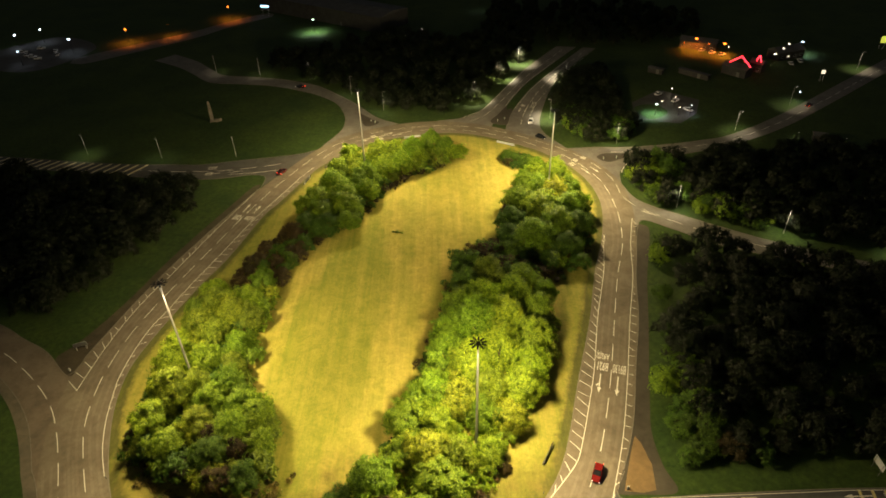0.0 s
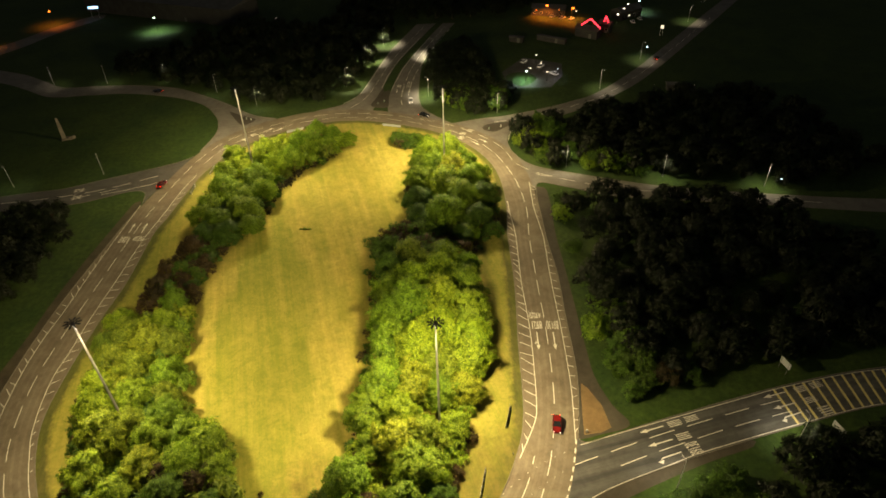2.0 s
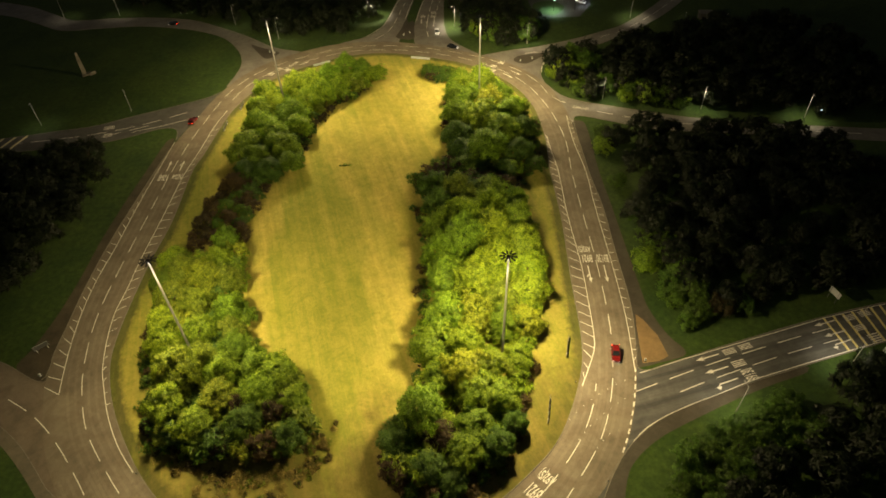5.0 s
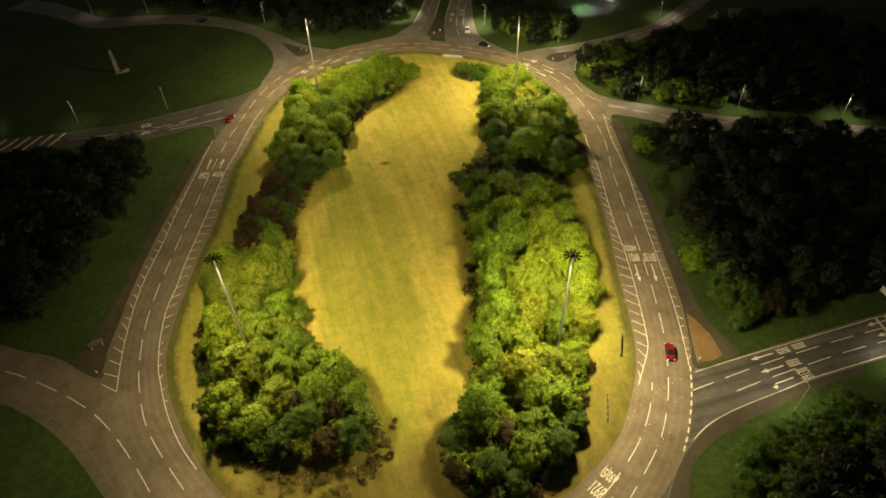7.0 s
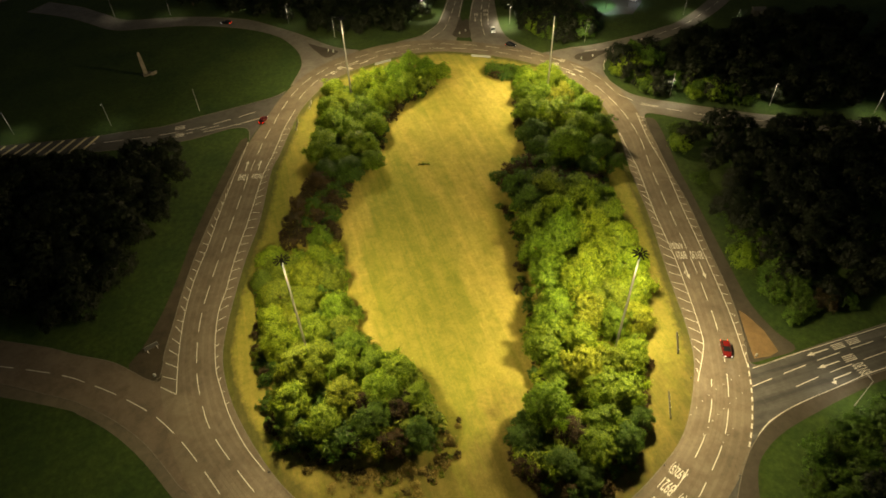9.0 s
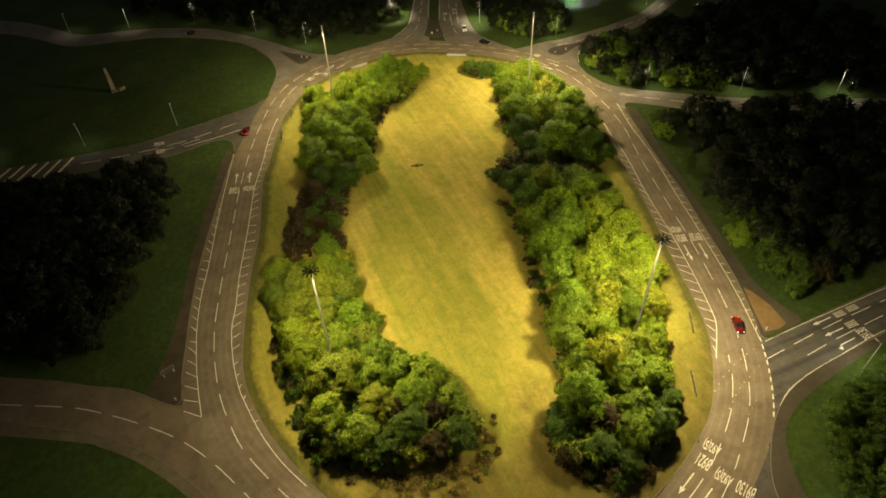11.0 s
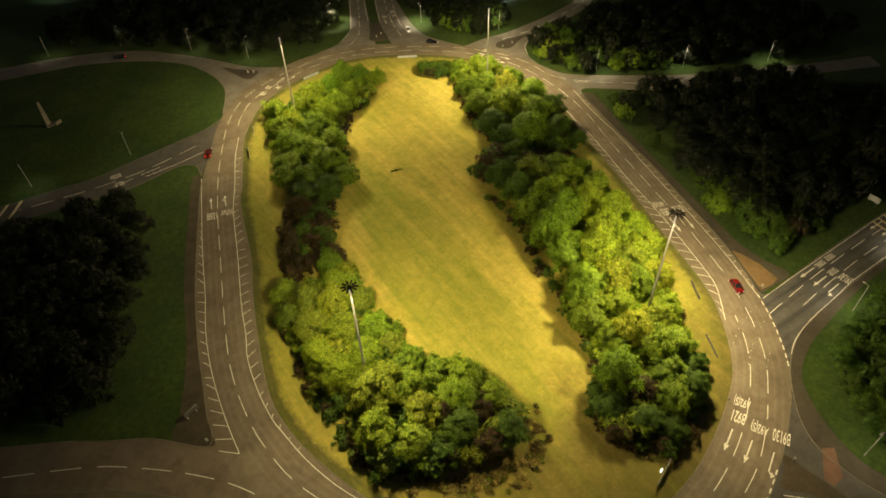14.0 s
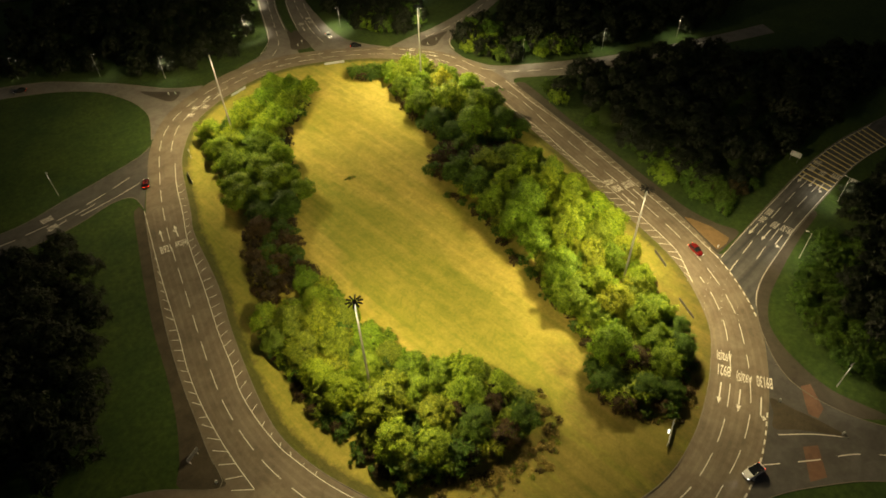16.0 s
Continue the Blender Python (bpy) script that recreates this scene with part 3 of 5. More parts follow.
SOLID_R = [(134.8, 58), (133.1, 51.6), (130.4, 39.5), (124.6, 20.6), (119.9, 2.8), (115.6, -10.6), (112.4, -19.6), (110.3, -23.6), (104.3, -30.6)]
SOLID_RO = [(145.6, 66.8), (141.2, 51.9), (138, 37.1), (132.6, 19.5), (127, 0), (122, -16), (117.6, -27.5), (116.4, -30.4)]
for pts in (SOLID_L, SOLID_LO, SOLID_R, SOLID_RO):
    solid(pts)
solid([(0.0, 0), (-3.2, 2.9)])
hatch(SOLID_L[1:9], [(36.2, 96.8), (30, 82), (26.4, 72), (21.4, 51.5), (16.8, 37.8), (12.2, 21.5), (9.6, 9), (9.9, 0), (12.0, -9), (15.2, -17)], 3.25, -1.0, trim=0.22)
hatch(SOLID_L[8:12], [(12.2, 21.5), (9.6, 9), (9.9, 0), (12.0, -9), (15.2, -17)], 3.25, -0.9, trim=0.45)
hatch(SOLID_LO[1:], [(15.9, 74.5), (10.4, 59), (6.0, 45.7), (2.3, 32), (-0.2, 20), (-2.2, 10), (-3.2, 3.2)], 3.3, -1.3)
hatch(SOLID_R, [(134.4, 58), (128.4, 40), (123, 20), (115.7, -1.1), (109.5, -20.4), (104.5, -30)], 2.95, -1.9)
hatch(SOLID_RO, [(146.5, 63), (143, 55), (138.2, 36), (134.6, 20.6), (129.8, 5), (124.0, -14), (118.6, -27.2)], 3.05, 0.4)
# give-way marks across the mouths
gw = stretch_of(OUTER, (105, -46.5), (117.4, -29.5))
for i in range(10):
    stripe(offset(gw, 0.25), i * 2.15 + 0.3, i * 2.15 + 1.5, 0.3, 0.037, "give_way_mark")
gw = stretch_of(OUTER, (60, -65), (84, -59.4))
for i in range(11):
    stripe(offset(gw, 0.25), i * 2.15 + 0.3, i * 2.15 + 1.5, 0.3, 0.037, "give_way_mark")
SE = ARMS["southeast"][2]
solid([(117.1, -31.3), (125.5, -31.0), (131, -30.9), (152.3, -30.6), (166.5, -30.5), (185, -31.7), (205, -35.5)], z=0.022, parent=SE)
dashes([(113.3, -35.2), (119.2, -34.7), (127.0, -34.1), (135.5, -33.6), (152.6, -33.2), (163, -33.3)], (121.5, -34.5), 6, 9, z=0.022, parent=SE)
dashes([(122.5, -37.9), (130.4, -37.2), (143.7, -36.5), (152.5, -36.3), (163, -36.4)], (122.5, -37.9), 6, 9, z=0.022, parent=SE)
solid([(108.0, -45.0), (112.3, -43.0), (119.8, -41.5), (130.2, -40.6), (137.6, -39.9), (144.2, -39.7), (163, -39.6), (181, -40.1), (199, -43.4)], z=0.022, parent=SE)
n_line, s_line = curve([(163.4, -30.3), (185, -31.7), (205, -35.5)]), curve([(162.2, -39.6), (181, -40.1), (199, -43.4)])
for i in range(17):
    s = i * 2.45
    p, q = at_length(n_line, s), at_length(s_line, s * 0.93)
    d = (q - p) / np.linalg.norm(q - p)
    nrm = np.array([-d[1], d[0]]) * 0.28
    marking("yellow_bar", np.array([p - nrm, q - nrm]), np.array([p + nrm, q + nrm]), 0.021, YELLOW, SE)
WE = ARMS["west"][2]
n_line, s_line = curve([(-25, 112), (-45, 114.2), (-72, 119.1), (-100, 124.7)]), curve([(-30, 103.8), (-44, 106.7), (-73, 112.4), (-101, 118)])
for i in range(18):
    s = i * 3.6
    p, q = at_length(n_line, s), at_length(s_line, s)
    d = (q - p) / np.linalg.norm(q - p)
    nrm = np.array([-d[1], d[0]]) * 0.4
    marking("yellow_bar", np.array([p - nrm, q - nrm]), np.array([p + nrm, q + nrm]), 0.026, PALE_YELLOW, WE)


# ---- lighting masts ----
def mast(x, y, h, label):
    m = thing("lighting_mast", label, "lighting mast", (x, y, 0.1), group="lighting masts on the island")
    bm = bmesh.new()
    rod(bm, (0, 0, 0), (0, 0, 1.6), 0.36, 0.34, 16)
    rod(bm, (0, 0, 1.6), (0, 0, h - 0.4), 0.26, 0.16, 16)
    part("pole", bm, POLE, m)
    bm = bmesh.new()
    rod(bm, (0, 0, -0.05), (0, 0, 0.15), 0.75, 0.7, 16)
    part("base_plate", bm, STEEL, m)
    bm = bmesh.new()
    rod(bm, (0, 0, h - 0.5), (0, 0, h - 0.05), 0.42, 0.36, 16)
    part("head_hub", bm, BLACK, m)
    for i in range(10):
        a = 2 * math.pi * (i + 0.3) / 10
        r = Matrix.Rotation(a, 4, "Z")
        bm = bmesh.new()
        rod(bm, r @ Vector((0.3, 0, h - 0.25)), r @ Vector((0.7, 0, h - 0.2)), 0.05, 0.05, 6)
        arm_ob = part("arm", bm, BLACK, m)
        bm = bmesh.new()
        box(bm, (1.0, 0.3, 0.16), r @ Vector((1.12, 0, h - 0.16)), r @ Matrix.Rotation(radians(6), 4, "Y"), 0.03)
        lantern = part("lantern", bm, BLACK, arm_ob, "long black floodlight lantern")
        bm = bmesh.new()
        box(bm, (0.6, 0.09, 0.02), r @ Vector((1.12, 0, h - 0.234)), r @ Matrix.Rotation(radians(6), 4, "Y"))
        part("lens", bm, LENS, arm_ob, "bright white lamp glass")
    return m


for x, y, h in MASTS:
    mast(x, y, h, "tall tapered steel mast with a ring of black floodlights")


# ---- trees ----
def crown_mesh(seed, radius, height, clumps, leaves, size, low=0.25, ragged=0.12):
    """A domed crown: clumps of twigs over its outside, each ending in many small leaves."""
    rng = np.random.default_rng(seed)
    k = np.arange(clumps)
    th = k * 2.39996 + rng.normal(size=clumps) * 0.25
    up = np.clip(1 - 1.4 * (k + 0.5) / clumps + rng.normal(size=clumps) * 0.05, -0.45, 1)
    flat_part = np.sqrt(1 - up ** 2)
    way = np.stack([np.cos(th) * flat_part, np.sin(th) * flat_part, up], 1)
    lr = radius * rng.uniform(0.13, 0.30, clumps) * (90 / clumps) ** 0.2
    lean = 1 + 0.13 * np.sin(th * 2 + seed) + 0.10 * np.sin(th * 3 + 2.3 * seed)
    mid = height * (low + (1 - low) * 0.42)
    tall = np.where(up > 0, height - mid - 0.2 * radius, mid - low * height)
    reach = (1 + rng.normal(size=clumps) * ragged) * np.where(rng.uniform(size=clumps) < 0.2, 0.72, 1.0)
    c = way * np.stack([radius * 0.80 * lean, radius * 0.80 * lean, tall], 1) * reach[:, None]
    c[:, 2] += mid
    pick = rng.choice(clumps, leaves, p=lr ** 2 / (lr ** 2).sum())
    twigs = rng.normal(size=(clumps, 15, 3)) + way[:, None, :] * 1.1
    twigs /= np.linalg.norm(twigs, axis=2)[:, :, None]
    d = twigs[pick, rng.integers(0, 15, leaves)] + rng.normal(size=(leaves, 3)) * 0.20
    d /= np.linalg.norm(d, axis=1)[:, None]
    depth = rng.uniform(0.1, 1.0, leaves) ** 0.6 * (1.0 + 0.35 * np.abs(rng.normal(size=leaves)))
    p = c[pick] + d * (lr[pick] * depth)[:, None] * np.array([1, 1, 0.8])
    nrm = way[pick] * 0.6 + d * 0.38 + rng.normal(size=(leaves, 3)) * 0.52 + np.array([0, 0, 0.5])
    nrm /= np.linalg.norm(nrm, axis=1)[:, None]
    t = d + rng.normal(size=(leaves, 3)) * 0.45
    t -= nrm * (t * nrm).sum(1)[:, None]
    t /= np.linalg.norm(t, axis=1)[:, None]
    b = np.cross(nrm, t)
    s = size * rng.uniform(0.6, 1.3, leaves)[:, None]
    v = np.stack([p - t * s * 1.1 - b * s * 0.42, p - t * s * 1.1 + b * s * 0.42, p + t * s * 1.7 - nrm * s * 0.3], 1).reshape(-1, 3)
    v[:, 2] = np.maximum(v[:, 2], 0.05)
    me = bpy.data.meshes.new("crown")
    me.from_pydata(v.tolist(), [], np.arange(3 * leaves).reshape(-1, 3).tolist())
    return me, c


def trunk_mesh(seed, height, radius, tips):
    rng = random.Random(seed)
    bm = bmesh.new()
    top = Vector((rng.uniform(-0.3, 0.3), rng.uniform(-0.3, 0.3), height * 0.55))
    rod(bm, (0, 0, -0.2), top * 0.5, radius, radius * 0.75, 7)
    rod(bm, top * 0.48, top, radius * 0.76, radius * 0.45, 7)
    for c in tips[:7]:
        start = top * rng.uniform(0.4, 0.95)
        rod(bm, start, Vector(c) * 0.92, radius * 0.4, radius * 0.1, 5)
    me = bpy.data.meshes.new("trunk")
    bm.to_mesh(me)
    bm.free()
    return me


SHAPES = {}


def shape(kind, i):
    """Shared meshes of a kind of growth: broad, shrub, weeds, scrub or far."""
    key = (kind, i)
    if key not in SHAPES:
        if kind == "broad":
            me, c = crown_mesh(100 + i, 4.2, 9.0, 120, 9200, 0.245, 0.14, 0.07 + 0.02 * i)
            tr = trunk_mesh(i, 9.0, 0.24, c)
        elif kind == "shrub":
            me, c = crown_mesh(200 + i, 2.6, 3.8, 46, 2200, 0.205, 0.05)
            tr = trunk_mesh(i, 4.0, 0.12, c)
        elif kind == "weeds":
            me, c = crown_mesh(500 + i, 2.6, 2.4, 12, 220, 0.42, 0.02, 0.3)
            tr = trunk_mesh(i, 2.0, 0.05, c)
        elif kind == "scrub":
            me, c = crown_mesh(400 + i, 2.6, 3.8, 26, 820, 0.335, 0.05)
            tr = trunk_mesh(i, 4.0, 0.12, c)
        else:
            me, c = crown_mesh(300 + i, 4.8, 9.0, 50, 1350, 0.60, 0.08)
            tr = trunk_mesh(i, 9.5, 0.26, c)
        tr.materials.append(BARK)
        SHAPES[key] = (me, tr, {})
    return SHAPES[key]


def tree(kind, i, hue, x, y, size, turn, label, group, category="tree", tall=1.0, z=0.1):
    me, tr, hues = shape(kind, i)
    if hue not in hues:
        hues[hue] = me.copy()
        hues[hue].materials.append(LEAF[hue])
    ob = thing("shrub" if kind == "shrub" else "tree", label, category, group=group)
    ob.matrix_world = pose(x, y, z, 0, 0, turn) @ Matrix.Diagonal((size, size, size * tall, 1))
    for name, mesh in (("trunk", tr), ("crown", hues[hue])):
        o = new(name, mesh)
        o.parent = ob
    return ob


def inside(p, poly):
    hit = False
    for (x1, y1), (x2, y2) in zip(poly, poly[1:] + poly[:1]):
        if (y1 > p[1]) != (y2 > p[1]) and p[0] < (x2 - x1) * (p[1] - y1) / (y2 - y1) + x1:
            hit = not hit
    return hit


WORDS = {"lime": "yellow-green", "green": "fresh green", "fresh": "bright green", "gold": "golden green", "olive": "olive green", "straw": "straw-coloured dry", "dark": "dark green", "shade": "shaded green", "russet": "brownish half-bare", "night": "dark"}


def belt(seed, poly, gap, kind, hue_at, size, group, tall=1.0, where="in the island thicket", limit=400):
    rng = random.Random(seed)
    xs, ys = [p[0] for p in poly], [p[1] for p in poly]
    done = []
    for _ in range(6000):
        p = (rng.uniform(min(xs), max(xs)), rng.uniform(min(ys), max(ys)))
        if any(math.hypot(p[0] - q[0], p[1] - q[1]) < 6 for q in ((161.6, 72.6), (188.9, 56.3), (216.6, 41.0))):
            continue
        if len(done) >= limit or not inside(p, poly) or any((p[0] - q[0]) ** 2 + (p[1] - q[1]) ** 2 < gap * gap for q in done):
            continue
        done.append(p)
        hue = hue_at(p, rng)
        s = size * rng.uniform(0.72, 1.25) * (0.78 if p[1] < -24 and kind == "broad" else 1)
        word = "bush" if kind == "shrub" else "tree"
        tree(kind, rng.randrange(4), hue, p[0], p[1], s, rng.uniform(0, 360), "%s leafy %s %s" % (WORDS[hue], word, where), group, "shrub" if kind == "shrub" else "tree", tall * rng.uniform(0.85, 1.15))
    return done


def woodland(kind, seed, poly, gap, taken, size):
    """The uncountable rest of a wood, as one mass of leaves on its trees."""
    rng = random.Random(seed)
    xs, ys = [p[0] for p in poly], [p[1] for p in poly]
    done, verts = list(taken), []
    for _ in range(5000):
        p = (rng.uniform(min(xs), max(xs)), rng.uniform(min(ys), max(ys)))
        if not inside(p, poly) or any((p[0] - q[0]) ** 2 + (p[1] - q[1]) ** 2 < gap * gap for q in done):
            continue
        done.append(p)
        me = shape(kind, rng.randrange(4))[0]
        co = np.empty(3 * len(me.vertices))
        me.vertices.foreach_get("co", co)
        a, k = rng.uniform(0, 6.28), size * rng.uniform(0.75, 1.2)
        r = np.array([[math.cos(a), -math.sin(a), 0], [math.sin(a), math.cos(a), 0], [0, 0, 1]])
        verts.append((co.reshape(-1, 3) * k) @ r.T + np.array([p[0], p[1], 0]))
    v = np.vstack(verts)
    me = bpy.data.meshes.new("woodland")
    me.from_pydata(v.tolist(), [], np.arange(len(v)).reshape(-1, 3).tolist())
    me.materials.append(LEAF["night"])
    return tagged(new("woodland", me), "dense wood in the night with its darkness put into the leaf colour", "woodland", kind="stuff")


def undergrowth(rng, spots, sizes, names, label, kind="scrub"):
    """Low growth that nobody could count, as one mass of leaves in several hues."""
    verts, hue = [], []
    for x, y in spots:
        me = shape(kind, rng.randrange(3))[0]
        co = np.empty(3 * len(me.vertices))
        me.vertices.foreach_get("co", co)
        a, k = rng.uniform(0, 6.28), rng.uniform(*sizes)
        r = np.array([[math.cos(a), -math.sin(a), 0], [math.sin(a), math.cos(a), 0], [0, 0, 1]])
        verts.append((co.reshape(-1, 3) * k) @ r.T + np.array([x, y, 0.1]))
        hue += [rng.randrange(len(names))] * (len(verts[-1]) // 3)
    v = np.vstack(verts)
    me = bpy.data.meshes.new("undergrowth")
    me.from_pydata(v.tolist(), [], np.arange(len(v)).reshape(-1, 3).tolist())
    for name in names:
        me.materials.append(LEAF[name])
    me.polygons.foreach_set("material_index", hue)
    return tagged(new("undergrowth", me), label, "undergrowth", kind="stuff")


def hues(**share):
    names, weights = list(share), list(share.values())
    return lambda p, rng: rng.choices(names, weights)[0]


def grove(rows, group="trees of the island thicket", where="in the island thicket"):
    """Trees that stand out singly: place, height, crown radius and hue of each."""
    for i, (x, y, top, r, hue) in enumerate(rows):
        build = "tall" if top > 9.9 else "low" if top < 7 else "broad"
        tree("broad", (i * 3 + int(x)) % 5, hue, x, y, r / 4.2, 57 * i + 11 * x, "%s %s leafy tree %s" % (build, WORDS[hue], where), group, "tree", top / 9.0 * 4.2 / r)


# the north-west thicket
grove([(62.5, 106, 9.8, 4.0, "lime"), (59, 91, 8.3, 4.5, "lime"), (52.5, 108, 8.0, 3.8, "lime"), (44.5, 78, 7.5, 4.4, "lime"), (54.5, 71, 9.0, 4.6, "green"),
       (82, 117, 8.0, 4.2, "green"), (91.5, 111, 5.4, 3.6, "green"), (71, 99.5, 8.4, 4.2, "fresh"), (48.5, 86.5, 9.0, 4.3, "fresh"), (75, 112, 8.0, 4.2, "fresh"),
       (87, 114, 6.6, 3.6, "green"), (68, 111, 8.0, 3.8, "lime"), (78, 105.5, 7.0, 3.6, "green"), (65, 97, 8.6, 4.0, "fresh"), (49.5, 97, 8.2, 4.0, "lime"),
       (54, 99, 8.0, 4.0, "lime"), (53, 80, 8.5, 4.4, "fresh"), (61, 82, 7.5, 3.8, "fresh"), (47, 69, 7.5, 4.0, "green"), (41.5, 74, 6.5, 3.8, "green"),
       (43, 64, 6.0, 3.6, "dark"), (39.8, 60, 5.2, 3.0, "russet"), (49.5, 61.5, 7.0, 4.0, "dark"), (56, 64, 6.5, 3.6, "green")])
# the south-west thicket
grove([(36.3, 33.5, 7.8, 3.2, "green"), (31, 20.5, 9.6, 3.6, "gold"), (34.6, 27, 7.8, 3.0, "green"), (22.6, 2, 10.4, 3.6, "lime"), (30.3, 3.5, 9.0, 3.4, "lime"),
       (37.0, -3.5, 8.6, 3.6, "green"), (22, 9, 9.0, 3.4, "lime"), (24, 17, 8.5, 3.6, "olive"), (29.5, 12.5, 9.0, 3.6, "gold"), (36, 19, 8.0, 3.2, "olive"),
       (36, 9.5, 8.0, 3.4, "fresh"), (23.5, 32, 6.0, 3.2, "lime"), (26.5, 25.5, 8.0, 3.4, "olive"), (36.4, 2.5, 7.5, 3.0, "olive"), (20.8, 24, 6.0, 2.6, "olive")])
grove([(26, -7, 13.0, 4.5, "gold"), (30.6, -5, 10.4, 3.5, "gold"), (40.6, -7.5, 7.2, 3.4, "green"), (45, -12, 7.8, 3.6, "green"), (40.6, -15.5, 8.6, 3.6, "fresh"),
       (47.3, -19.5, 7.0, 3.0, "green"), (45.4, -26, 5.8, 3.2, "dark"), (40.3, -26.5, 5.4, 3.0, "russet"), (33.5, -15, 8.2, 3.8, "gold"), (34.6, -8, 9.0, 3.4, "lime"),
       (23.6, -13.5, 9.6, 3.9, "lime"), (37.6, -21.5, 7.6, 3.6, "dark"), (28.5, -18.5, 7.6, 3.6, "lime"), (32.5, -23.5, 4.4, 2.8, "russet"), (22.6, -18, 5.2, 2.6, "olive"),
       (43.5, -20.5, 6.4, 2.8, "russet"), (36.5, -16.5, 6.6, 2.6, "russet")])
# the north-east thicket
grove([(118.5, 92.5, 6.5, 3.6, "lime"), (124.5, 89, 9.0, 3.8, "lime"), (116.5, 79, 9.2, 4.2, "fresh"), (115.5, 64.5, 11.6, 5.4, "lime"), (124.5, 65, 10.8, 4.8, "fresh"),
       (109.5, 73, 8.4, 4.0, "green"), (112, 50.5, 10.6, 5.4, "fresh"), (121.5, 75, 10.0, 4.4, "gold"), (127, 78, 9.0, 4.0, "lime"), (128.5, 69, 8.6, 3.8, "fresh"),
       (120, 56.5, 10.4, 5.0, "green"), (126, 57, 9.0, 4.2, "dark"), (121.5, 48, 7.0, 4.2, "dark"), (106.5, 61, 8.4, 4.2, "dark"), (105.5, 53, 7.0, 3.6, "dark"),
       (119, 98.5, 5.6, 3.0, "green"), (125.5, 96.5, 6.6, 3.2, "lime"), (113.5, 86, 7.0, 3.4, "green"), (115.5, 42.5, 5.0, 3.2, "dark"), (124, 42, 4.4, 2.8, "dark")])
# the south-east thicket
grove([(91.8, 37, 9.4, 4.4, "dark"), (97.2, 31, 11.6, 4.6, "olive"), (105.5, 29, 10.8, 4.4, "green"), (91.4, 28.5, 10.4, 4.0, "dark"), (102.7, 23, 12.0, 4.4, "fresh"),
       (92.6, 12.5, 13.6, 4.9, "fresh"), (99.4, 12, 13.0, 4.6, "lime"), (105.6, 8, 11.2, 4.4, "lime"), (85.2, 4, 10.4, 4.6, "fresh"), (90.5, -2, 12.8, 4.6, "lime"),
       (108.2, 17.5, 10.4, 4.2, "green"), (110.5, 25.5, 8.4, 3.6, "green"), (94.6, 20.5, 12.6, 4.6, "fresh"), (97.6, 3, 12.8, 4.6, "lime"), (104, -0.5, 10.4, 4.4, "fresh"),
       (89, 20.5, 9.6, 4.0, "green"), (86.6, 11.5, 10.0, 4.0, "fresh")])
grove([(81.8, -8, 10.6, 4.8, "fresh"), (81.3, -23.5, 10.6, 4.0, "gold"), (86.4, -24.6, 9.4, 3.6, "gold"), (82.4, -29.5, 9.2, 3.8, "green"), (70.7, -29.5, 10.4, 4.2, "fresh"),
       (86, -31.2, 8.8, 3.8, "green"), (76.4, -39.5, 7.0, 3.5, "green"), (69, -39.5, 5.0, 3.2, "dark"), (93.4, -22.6, 6.6, 2.9, "lime"), (79.2, -35, 7.4, 3.6, "green"),
       (76.4, -14.5, 8.8, 4.2, "green"), (97.6, -14.5, 8.6, 3.7, "gold"), (101.2, -7.5, 10.0, 4.1, "lime"), (94.4, -8.5, 11.0, 4.2, "gold"), (87.4, -10.5, 11.0, 4.2, "gold"),
       (83.4, -16.5, 9.4, 3.9, "lime"), (76.8, -21.5, 7.4, 3.6, "green"), (92.6, -14.4, 9.0, 3.2, "green"), (64.5, -33.5, 6.0, 3.4, "dark"), (73, -34.5, 6.0, 3.2, "russet"),
       (82.2, -39.6, 6.4, 3.2, "dark"), (72.5, -43.5, 4.2, 2.8, "dark"), (63, -38, 4.0, 2.6, "russet"), (86.8, -36, 5.6, 2.6, "dark")])
LL = [(21.5, 28), (21, 12), (20.5, 2), (21, -13), (24, -20), (34.5, -25), (44.5, -27), (49, -22), (47, -13.5), (40, -5), (38, 3), (38.5, 14), (38, 30), (30, 30)]
LU = [(42, 58), (41, 68), (43, 80), (47, 92), (50, 106), (57, 112), (66, 114), (77, 117), (90, 113), (92, 109), (82, 104), (72, 97), (63, 86), (59, 76), (57, 66), (50, 59)]
RU = [(116, 98), (124, 97), (130, 86), (130, 75), (129, 63), (125, 49), (117, 42), (108, 47), (103, 55), (106, 66), (110, 78), (114, 88)]
RL = [(91, 36), (99, 34), (106, 31), (112, 24), (111, 12), (107, 0), (102.5, -10), (97, -18), (92, -27), (88, -34), (82, -40), (75, -44), (66, -42), (62, -36), (68, -30), (74, -22), (77, -10), (83, 1), (86, 13), (88, 22)]
belt(2, [(36, 63), (31, 51), (27, 42), (28, 36), (33, 37), (40, 35), (41.5, 43), (45, 53), (48, 57), (40, 64)], 2.7, "shrub", hues(russet=0.88, dark=0.12), 0.8, "shrubs of the island thicket")
belt(5, [(89.5, 46), (100, 51), (106, 46), (114, 40.5), (112, 35), (100, 38), (89, 41)], 2.8, "shrub", hues(russet=0.45, dark=0.55), 1.2, "shrubs of the island thicket")
belt(7, [(109, 109.5), (113, 109), (119, 105), (119, 101), (113, 101.5), (109, 104.5)], 2.4, "shrub", hues(dark=0.75, russet=0.25), 1.05, "shrubs of the island thicket")

